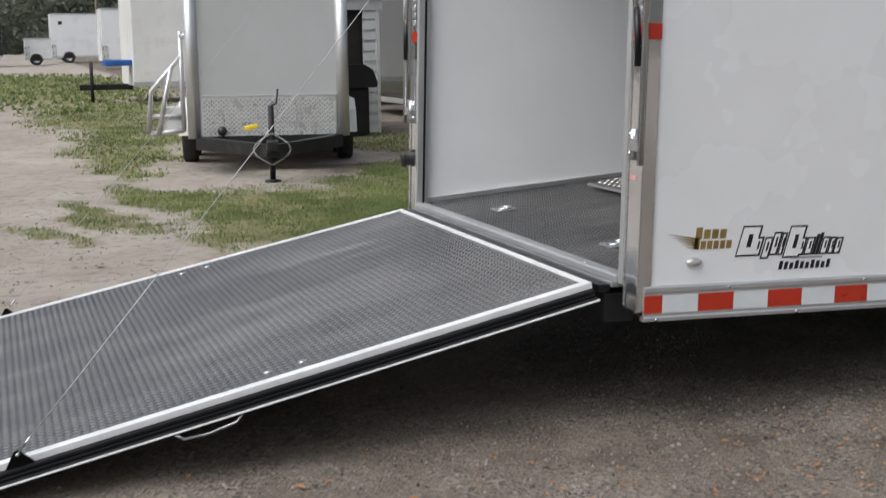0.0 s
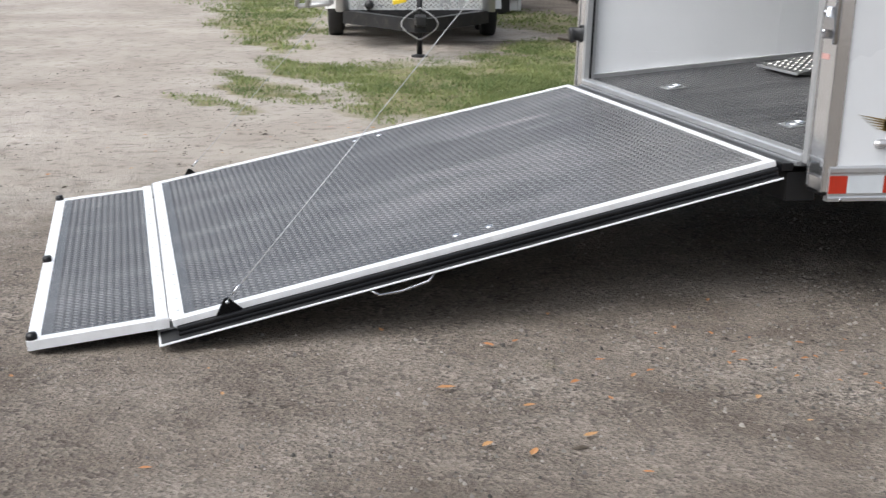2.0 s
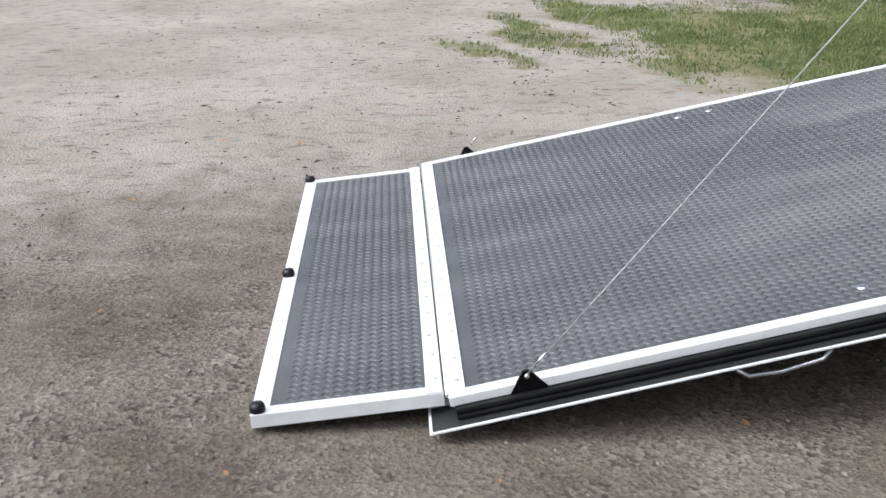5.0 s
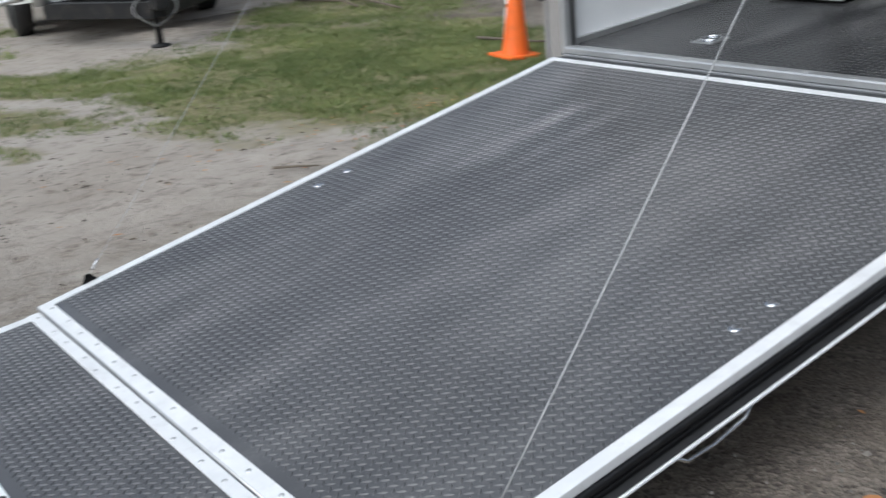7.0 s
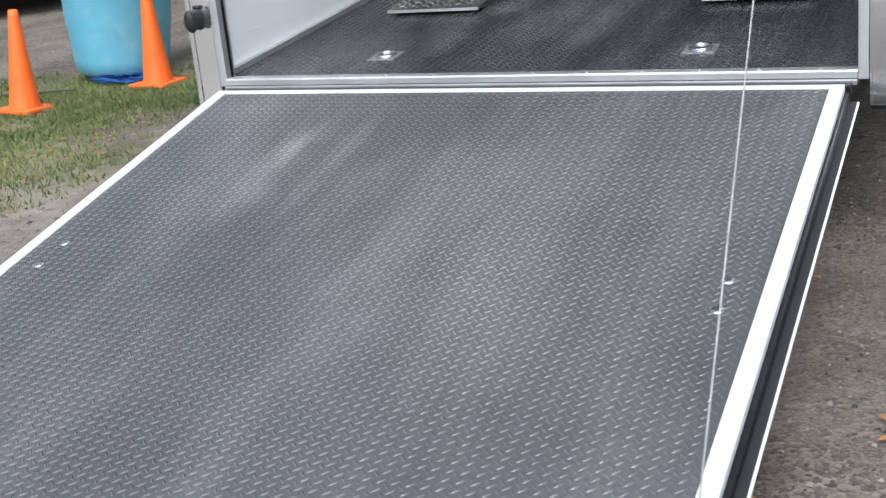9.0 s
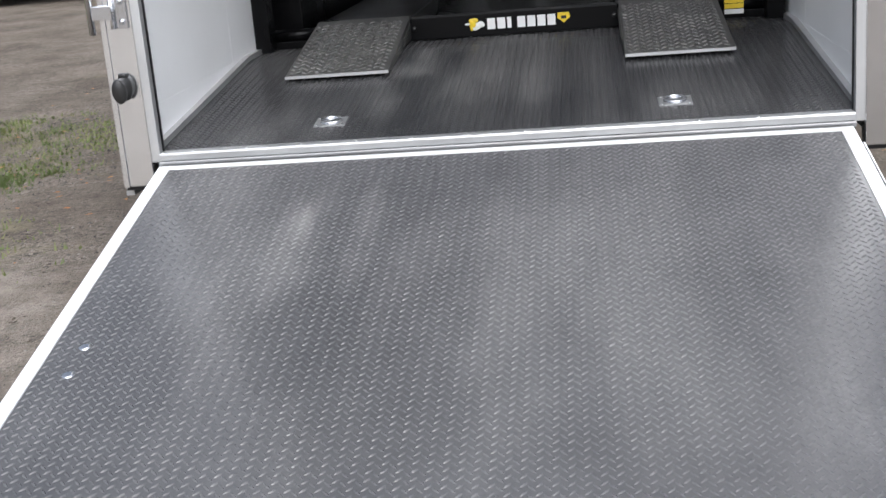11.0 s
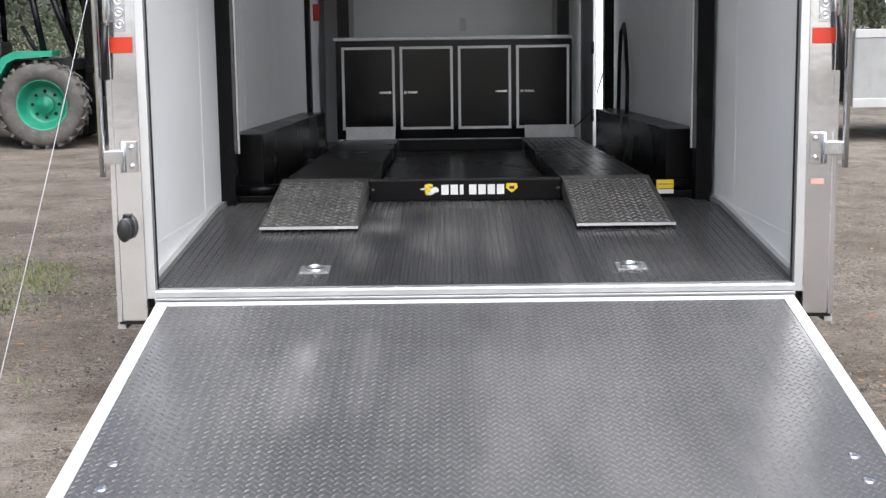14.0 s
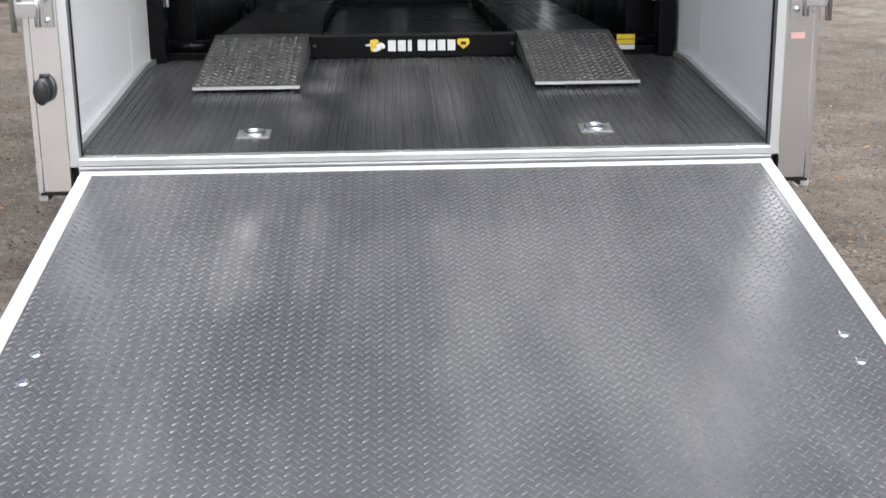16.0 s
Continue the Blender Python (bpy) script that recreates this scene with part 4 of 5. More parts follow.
def build_cabinets():
    base = thing("base_cabinet", "black base cabinet with four silver-framed doors", "cabinet", TILT, "cabinets at the front wall")
    boxed("carcass", (-1.055, 0.95, FRONT, 6.9, 0.755, 1.585), cabinet_black, base, "gloss black carcass")
    boxed("plinth", (-1.05, 0.945, FRONT + 0.01, 6.9, 0.703, 0.754), lining, base, "white plinth")
    for k in range(4):
        x0 = -1.005 + 0.494 * k
        cabinet_door(base, x0, x0 + 0.450, 0.835, 1.535, (1, -1, 1, -1)[k])
    top = thing("worktop", "silver-edged worktop on the black base cabinet", "worktop", TILT)
    boxed("slab", (-1.07, 0.965, FRONT - 0.02, 6.9, 1.587, 1.616), mill, top, "aluminium worktop", 0.003)
    over = thing("wall_cabinet", "black overhead cabinet with silver-framed doors", "cabinet", TILT, "cabinets at the front wall")
    boxed("carcass", (-1.055, 0.95, FRONT, 6.9, 2.181, 2.739), cabinet_black, over, "gloss black carcass")
    boxed("bottom_edge", (-1.055, 0.95, FRONT - 0.022, FRONT + 0.01, 2.157, 2.179), mill, over)
    for k in range(4):
        x0 = -1.005 + 0.494 * k
        cabinet_door(over, x0, x0 + 0.450, 2.244, 2.720, 0)
    for x0 in (-1.04, 0.83):
        boxed("side_upright", (x0, x0 + 0.1, FRONT + 0.05, 6.9, 1.618, 2.155), cabinet_black, over, "black upright between the cabinets")
    tube_light = thing("tube_light", "slim white tube light under the wall cabinet, switched off", "light", TILT)
    boxed("housing", (-0.58, 0.43, FRONT + 0.03, FRONT + 0.1, 2.125, 2.155), pvc_white, tube_light, "", 0.004)
    tubed("tube", [(-0.56, FRONT + 0.06, 2.116), (0.41, FRONT + 0.06, 2.116)], 0.011, ink_white, tube_light)
    out = thing("wall_outlet", "white double outlet on the front wall", "outlet", TILT)
    boxed("plate", (0.005, 0.065, 6.912, 6.919, 1.676, 1.792), pvc_white, out, "", 0.002)
    for z in (1.700, 1.744):
        boxed("receptacle", (0.017, 0.053, 6.908, 6.913, z, z + 0.03), old_white, out, "", 0.001)
    ext = thing("switch_box", "small red box fixed to the white side wall", "box", TILT)
    boxed("body", (-1.202, -1.15, 5.95, 6.02, 1.748, 1.883), red_plastic, ext, "", 0.006)
    hose = thing("air_hose", "black looped hose hung on the side wall", "hose", TILT)
    tubed("loop", [(1.15, 4.35, 1.0), (1.165, 4.45, 1.3), (1.175, 4.62, 1.53), (1.18, 4.76, 1.65), (1.175, 4.87, 1.60), (1.17, 4.9, 1.4), (1.17, 4.95, 1.0)], 0.014, black_rubber, hose, "", 8)
    wire = thing("power_cord", "thin black cord hanging by the side doorway", "cord", TILT)
    tubed("cord", [(1.19, 5.8, 1.40), (1.13, 5.9, 1.17), (1.1, 5.95, 1.0), (1.0, 5.98, 0.90), (0.8, 5.9, 0.75), (0.4, 5.95, 0.738)], 0.006, black_rubber, wire, "", 8)


build_cabinets()


# ---- things in the yard ----
def put(x, y, turn=0.0, dz=0.0):
    return Matrix.Translation((x, y, rise(x, y) - 0.012 + dz)) @ Matrix.Rotation(radians(turn), 4, "Z")


def build_cone():
    c = thing("traffic_cone", "plain orange plastic traffic cone standing on the grass", "cone", None, "orange cones beside the trailer")
    bm = bmesh.new()
    box(bm, -0.155, 0.155, -0.155, 0.155, 0.0, 0.03, 0.012)
    part("foot", bm, cone_orange, c, "square orange foot")
    turned("shaft", [(0.112, 0.028), (0.106, 0.05), (0.070, 0.35), (0.038, 0.66), (0.033, 0.70), (0.025, 0.705), (0.0, 0.70)], Matrix.Identity(4), cone_orange, c, "", 28)
    return c


cone = build_cone()
LEAN = Vector((0.7, -0.7, 0))
cone.matrix_world = put(-3.95, 1.80, 0) @ Matrix.Rotation(radians(-5), 4, LEAN) @ Matrix.Scale(0.87, 4)
copy_thing(cone, put(-3.45, 2.48, 0) @ Matrix.Rotation(radians(-2), 4, LEAN))

barrel = thing("plastic_barrel", "faded light-blue plastic barrel beside the cones", "barrel", put(-3.93, 2.74, 0.0, 0.03) @ Matrix.Rotation(radians(-5), 4, LEAN))
turned("drum", [(0.0, 0.0), (0.26, 0.0), (0.30, 0.03), (0.315, 0.10), (0.335, 0.30), (0.34, 0.32), (0.345, 0.34), (0.36, 0.62), (0.37, 0.64), (0.37, 0.92), (0.36, 0.95), (0.0, 0.96)], Matrix.Identity(4), barrel_blue, barrel, "", 32)
turned("rim", [(0.362, 0.93), (0.378, 0.94), (0.378, 0.97), (0.362, 0.975)], Matrix.Identity(4), barrel_blue, barrel, "", 32)
net = thing("rope_tangle", "tangle of blue rope under the barrel", "rope", put(-3.72, 2.50))
random.seed(11)
tubed("strand", [(random.uniform(-0.22, 0.22), random.uniform(-0.12, 0.12), random.uniform(0.01, 0.07)) for k in range(60)], 0.006, blue_tarp, net, "", 5)
stake = thing("marker_stake", "thin white plastic pipe stuck in the grass", "stake", put(-4.42, 2.06) @ Matrix.Rotation(radians(-8), 4, LEAN))
tubed("pipe", [(0, 0, -0.03), (0.004, 0.0, 0.44)], 0.019, pvc_white, stake, "", 14)
tubed("collar", [(0.003, 0, 0.27), (0.003, 0, 0.295)], 0.023, twig_mat, stake, "", 14)
for label, pts, r in (("long grey branch lying on the grass", [(-9.2, 2.9, 0.07), (-8.4, 2.95, 0.10), (-7.6, 2.75, 0.09), (-6.9, 2.7, 0.05)], 0.022), ("thin grey branch lying on the grass", [(-8.8, 2.6, 0.06), (-8.0, 2.7, 0.07), (-7.5, 2.6, 0.05)], 0.016), ("thin rod lying in the grass", [(-4.75, 2.05, 0.03), (-4.2, 2.12, 0.03), (-3.9, 2.2, 0.03)], 0.012), ("dark twig lying on the sand", [(-2.55, -0.72, 0.006), (-2.45, -0.62, 0.008), (-2.38, -0.55, 0.006)], 0.008)):
    ob = tubed("fallen_branch", pts, r, twig_mat, None, "", 7, r * 0.5)
    tagged(ob, label, "branch", "branches on the ground")


def wheel_on(parent, m, r, w, rim_mat, tyre_mat, spokes=0, name="wheel"):
    rim = turned(name, [(0.0, w * 0.30), (r * 0.16, w * 0.32), (r * 0.18, w * 0.12), (r * 0.5, w * 0.08), (r * 0.58, w * 0.40), (r * 0.60, -w * 0.45)], m, rim_mat, parent, "", 28)
    turned("tyre", [(r * 0.58, w * 0.42), (r * 0.72, w * 0.5), (r * 0.94, w * 0.46), (r, w * 0.30), (r, -w * 0.30), (r * 0.94, -w * 0.46), (r * 0.72, -w * 0.5), (r * 0.58, -w * 0.42)], m, tyre_mat, rim, "", 36)
    for k in range(spokes):
        a = 2 * math.pi * k / spokes
        bm = bmesh.new()
        tube(bm, [m @ Vector((r * 0.12 * math.cos(a), r * 0.12 * math.sin(a), w * 0.34)), m @ Vector((r * 0.56 * math.cos(a + 0.12), r * 0.56 * math.sin(a + 0.12), w * 0.40))], r * 0.055, 6)
        part("spoke", bm, chrome, rim)
    return rim


ACROSS = Matrix.Rotation(radians(90), 4, "X")


def grey_trailer():
    g = thing("small_trailer", "silver-grey enclosed trailer with tread-plate stone guard and black tongue", "trailer", put(-8.55, 0.82, -11) @ Matrix.Diagonal((1, 0.945, 1, 1)))
    boxed("body", (-3.6, -0.02, -0.86, 0.86, 0.40, 2.35), grey_panel, g, "silver-grey body", 0.02)
    for y in (-0.87, 0.87):
        tubed("corner_post", [(-0.03, y, 0.38), (-0.03, y, 2.36)], 0.075, mill, g, "rounded aluminium corner", 16)
    guard = boxed("stone_guard", (-0.02, -0.006, -0.78, 0.78, 0.40, 0.83), bright_tread, g, "bright tread-plate stone guard")
    treads("guard_treads", -0.76, 0.76, 0.42, 0.82, lambda x, y, h: (-0.006 + h, x, y), tread_plate, guard, 0.028, 0.036, 0.011, 0.0022)
    boxed("guard_edge", (-0.02, 0.0, -0.8, 0.8, 0.83, 0.845), mill, g)
    bm = bmesh.new()
    for s in (1, -1):
        prism(bm, [(-0.05, s * 0.86), (0.03, s * 0.86), (1.28, s * 0.06), (1.28, s * 0.0), (-0.05, s * 0.74)], "z", 0.26, 0.395)
    part("tongue", bm, chassis_black, g, "black V-shaped tongue")
    boxed("front_beam", (-0.06, 0.0, -0.86, 0.86, 0.25, 0.40), chassis_black, g, "black front beam")
    boxed("coupler", (1.2, 1.52, -0.06, 0.06, 0.34, 0.44), chassis_black, g, "black ball coupler", 0.015)
    tubed("jack", [(1.12, 0.0, 0.02), (1.12, 0.0, 0.78)], 0.032, chassis_black, g, "black tongue jack", 12)
    turned("jack_foot", [(0.0, 0.0), (0.09, 0.0), (0.09, 0.015), (0.03, 0.03)], Matrix.Translation((1.12, 0, 0.0)), chassis_black, g)
    tubed("jack_handle", [(1.12, 0.0, 0.78), (1.12, 0.06, 0.80), (1.12, 0.08, 0.95)], 0.011, chassis_black, g, "", 8)
    boxed("lock_strap", (1.06, 1.2, -0.17, -0.02, 0.58, 0.62), ink_yellow, g, "yellow strap", 0.006, Matrix.Rotation(radians(12), 4, "X"))
    for s in (-1, 1):
        chain = [(1.15, s * 0.20 * math.sin(math.pi * f / 9), 0.50 - 0.036 * f) for f in range(10)]
        for a, b in zip(chain, chain[1:]):
            va, vb = Vector(a), Vector(b)
            for q in range(2):
                p0, p1 = va.lerp(vb, q / 2), va.lerp(vb, (q + 0.9) / 2)
                tubed("chain_link", [p0, p1], 0.009, steel_cable, g, "", 6)
    turned("plug", [(0.05, 0.0), (0.055, 0.03), (0.04, 0.08), (0, 0.085)], Matrix.Translation((0.02, -0.55, 0.46)) @ Matrix.Rotation(radians(90), 4, "Y"), black_plastic, g)
    for s in (1, -1):
        for x in (-1.35, -2.15):
            wheel_on(g, Matrix.Translation((x, s * 0.98, 0.33)) @ (ACROSS if s < 0 else ACROSS.inverted()), 0.33, 0.2, old_white, tyre_black)
        bm = bmesh.new()
        prism(bm, [(-2.7, 0.36), (-2.6, 0.62), (-2.4, 0.74), (-1.1, 0.74), (-0.9, 0.62), (-0.8, 0.36), (-0.84, 0.36), (-0.93, 0.6), (-1.1, 0.71), (-2.4, 0.71), (-2.57, 0.6), (-2.66, 0.36)], "y", *sorted((s * 0.865, s * 1.1)))
        part("fender", bm, old_white, g, "white fender")
    # folded rail on one side
    rail = [[(-0.3, -1.42, 0.42), (-0.25, -1.36, 0.9), (-0.2, -1.0, 1.28)], [(-0.2, -1.0, 0.45), (-0.2, -1.0, 1.55)], [(-0.25, -1.3, 0.42), (-0.2, -1.12, 1.15)], [(-0.3, -1.42, 0.62), (-0.2, -1.0, 0.62)], [(-0.3, -1.40, 0.42), (-0.2, -1.0, 0.46)], [(-0.2, -1.0, 1.50), (-0.1, -0.9, 1.5)]]
    for pts in rail:
        tubed("folding_rail", pts, 0.028, mill, g, "folded aluminium side rail", 8)
    boxed("rail_box", (-0.5, -0.25, -1.25, -0.98, 0.45, 0.72), old_white, g, "", 0.02)
    return g


grey_trailer()


def plain_trailer(label, m, length, width, low, high, body_mat, wheels, tongue=0.0, window=None, corner=True, spokes=0):
    """An enclosed trailer, its side along local x, near side at y = 0, tongue at the low end of x."""
    t = thing("cargo_trailer", label, "trailer", m)
    boxed("body", (0, length, 0, width, low, high), body_mat, t, "", 0.03)
    for k in range(1, int(length / 1.2)):
        boxed("panel_seam", (1.2 * k - 0.012, 1.2 * k + 0.012, -0.006, 0.01, low + 0.12, high - 0.1), body_mat, t)
    boxed("bottom_rail", (0.0, length, -0.012, 0.02, low - 0.01, low + 0.09), mill, t, "aluminium bottom rail", 0.004)
    boxed("top_rail", (0.0, length, -0.012, 0.02, high - 0.08, high + 0.01), mill, t, "", 0.004)
    if corner:
        boxed("corner_guard", (-0.012, 0.28, -0.014, 0.02, low + 0.1, low + 0.75), bright_tread, t, "tread-plate corner guard")
    for x in wheels:
        for y, turn in ((0.06, ACROSS), (width - 0.06, ACROSS.inverted())):
            wheel_on(t, Matrix.Translation((x, y, 0.335)) @ turn, 0.335, 0.2, chrome, tyre_black, spokes if y < 1 else 0)
    if wheels:
        a, b = min(wheels) - 0.42, max(wheels) + 0.42
        bm = bmesh.new()
        out = [(a, low - 0.01), (a + 0.12, low + 0.28), (a + 0.3, low + 0.36), (b - 0.3, low + 0.36), (b - 0.12, low + 0.28), (b, low - 0.01)]
        prism(bm, out + [(x + (0.05 if x < (a + b) / 2 else -0.05), z - (0.045 if z > low else 0)) for x, z in out[::-1]], "y", -0.03, 0.05)
        part("wheel_arch", bm, mill, t, "aluminium wheel arch trim")
        bm = bmesh.new()
        prism(bm, [(x + (0.04 if x < (a + b) / 2 else -0.04), z - 0.03) for x, z in out], "y", -0.015, 0.04)
        part("arch_liner", bm, black_rubber, t)
    if tongue:
        boxed("tongue", (-tongue, 0.1, width / 2 - 0.05, width / 2 + 0.05, low - 0.1, low + 0.02), chassis_black, t, "black tongue")
        tubed("jack", [(-tongue * 0.75, width / 2 - 0.08, 0.0), (-tongue * 0.75, width / 2 - 0.08, low + 0.5)], 0.04, chassis_black, t, "black tongue jack")
    if window:
        boxed("window", (*window, ), black_panel, t, "dark window")
    return t


b = plain_trailer("black enclosed trailer with tandem axles and silver trim", put(-7.55, 4.95, 180) @ Matrix.Translation((0, -2.4, 0)), 11.5, 2.4, 0.34, 2.5, black_panel, ())
# its near side faces the cones, so the running gear is set there
for x in (2.25, 3.1):
    wheel_on(b, Matrix.Translation((x, 2.36, 0.335)) @ ACROSS.inverted(), 0.345, 0.2, black_paint, tyre_black, 8)
    wheel_on(b, Matrix.Translation((x, 0.04, 0.335)) @ ACROSS, 0.345, 0.2, black_paint, tyre_black)
bm = bmesh.new()
arch = [(1.76, 0.33), (1.85, 0.62), (2.08, 0.77), (3.28, 0.77), (3.5, 0.62), (3.6, 0.33)]
prism(bm, arch + [(x + (0.06 if x < 2.7 else -0.06), z - (0.05 if z > 0.4 else 0)) for x, z in arch[::-1]], "y", 2.395, 2.44)
part("wheel_arch", bm, mill, b, "aluminium wheel arch trim")
bm = bmesh.new()
prism(bm, [(x + (0.05 if x < 2.7 else -0.05), z - 0.03) for x, z in arch], "y", 2.38, 2.415)
part("arch_liner", bm, black_rubber, b)
for x in (0.46, 1.18, 1.25):
    boxed("door_trim", (x - 0.018, x + 0.018, 2.40, 2.415, 0.48, 2.4), mill, b, "silver door trim")
for a, c in ((0.0, 1.76), (3.6, 11.5)):
    boxed("side_rail", (a, c, 2.40, 2.425, 0.31, 0.40), mill, b, "aluminium lower side rail", 0.004)
boxed("door_latch", (0.95, 1.02, 2.415, 2.45, 0.62, 0.70), chrome, b)
boxed("marker_light", (-0.02, 0.03, 2.40, 2.42, 0.72, 0.78), cone_orange, b, "orange marker lamp")
bm = bmesh.new()
prism(bm, [(0.0, 0.0), (0.0, 2.4), (-0.75, 1.75), (-0.95, 1.2), (-0.75, 0.65)], "z", 0.35, 2.45)
part("nose", bm, black_panel, b, "black V nose")
bm = bmesh.new()
prism(bm, [(0.05, 2.404), (0.05, 2.416), (-0.0, 2.416), (-0.75, 1.768), (-0.75, 1.75), (0.0, 2.404)], "z", 0.40, 1.05)
part("stone_guard", bm, bright_tread, b, "bright tread-plate nose guard")
bm = bmesh.new()
prism(bm, [(0.0, 2.40), (0.0, 2.425), (-0.76, 1.78), (-0.76, 1.75)], "z", 0.31, 0.40)
part("side_rail", bm, mill, b)

w = plain_trailer("weathered white enclosed trailer with a blue tarp on its tongue", put(-24.0, 1.0, 90) @ Matrix.Scale(1.1, 4), 6.0, 2.4, 0.36, 2.9, old_white, (3.0, 3.9), 1.0, None, False)
tarp = boxed("folded_tarp", (-0.55, 0.0, 0.1, 0.8, 0.78, 0.90), blue_tarp, w, "folded blue tarp", 0.03)
plain_trailer("white enclosed trailer parked far across the yard", put(-74.6, 1.6, 90), 3.1, 2.4, 0.35, 2.95, white_panel, (1.0,), 0, (0.45, 0.68, -0.02, 0.02, 2.3, 2.5))
plain_trailer("bluish white trailer parked far across the yard", put(-56.0, 3.0, 90), 3.5, 2.4, 0.40, 2.85, white_panel, (2.0,))
plain_trailer("low white trailer parked far across the yard", put(-69.0, -0.1, 90), 1.45, 1.4, 0.3, 1.5, white_panel, (0.6,))
plain_trailer("dark trailer parked far across the yard", put(-66.0, -4.8, 90), 3.5, 2.4, 0.5, 2.8, black_panel, (1.5, 2.3))
s = plain_trailer("low silver utility trailer with dusty aluminium side", put(4.92, 11.3, 4) @ Matrix.Scale(1.15, 4), 4.5, 1.9, 0.40, 1.22, dusty_silver, (2.2,), 0, None, False)
boxed("tool_box", (-0.32, -0.03, 0.1, 1.0, 0.45, 1.15), black_paint, s, "black tool box on the drawbar", 0.02)


def build_shed():
    m = put(-13.2, 3.5, 16.7)
    sh = thing("shed", "white clapboard shed with a dark open doorway", "shed", m)
    # solid block, coloured near black for the shade inside the open doorway
    boxed("wall", (-2.6, -0.08, -1.0, -0.14, 0.0, 2.05), doorway_shade, sh, "solid dark block in place of the shaded inside of the shed")
    for k in range(13):
        z = 0.02 + 0.155 * k
        bm = bmesh.new()
        prism(bm, [(-0.02, z), (0.012, z), (-0.008, z + 0.152), (-0.02, z + 0.152)], "y", -0.26, 0.0)
        part("clapboard", bm, siding_white, sh)
        bm = bmesh.new()
        prism(bm, [(-0.26, z), (0.008, z), (-0.008, z + 0.152), (-0.26, z + 0.152)], "y", -0.02, 0.02)
        part("clapboard", bm, siding_white, sh)
    boxed("corner_board", (-0.02, 0.02, -0.03, 0.025, 0.0, 2.05), siding_white, sh)
    boxed("fascia", (-0.02, 0.03, -1.05, 0.08, 1.86, 2.12), siding_white, sh, "white fascia board")
    bm = bmesh.new()
    prism(bm, [(-1.15, 2.05), (0.2, 2.05), (-0.48, 2.5)], "x", -2.8, 0.1)
    part("roof", bm, siding_white, sh, "white gable roof")
    gr = thing("barbecue_grill", "black covered barbecue grill beside the shed", "grill", put(-12.9, 2.95, 16.7))
    boxed("cart", (-0.22, 0.22, -0.30, 0.22, 0.0, 0.72), black_plastic, gr, "black cart under a cover", 0.03)
    bm = bmesh.new()
    prism(bm, [(-0.34, 0.72), (0.32, 0.72), (0.34, 0.78), (0.26, 0.98), (0.12, 1.06), (-0.34, 1.06)], "x", -0.27, 0.27)
    part("hood", bm, black_plastic, gr, "black rounded hood")
    van = thing("white_van", "white van with a dark window parked behind the shed", "van", put(-20.5, 5.6, 20))
    boxed("body", (-2.0, 0.0, -0.7, 4.0, 0.45, 2.5), white_panel, van, "", 0.08)
    boxed("side_window", (-0.02, 0.012, 0.0, 0.55, 1.15, 1.9), black_panel, van, "dark window", 0.02)
    for y in (0.0, 2.9):
        wheel_on(van, Matrix.Translation((-0.08, y, 0.34)) @ Matrix.Rotation(radians(90), 4, "Y"), 0.34, 0.2, chrome, tyre_black)


build_shed()


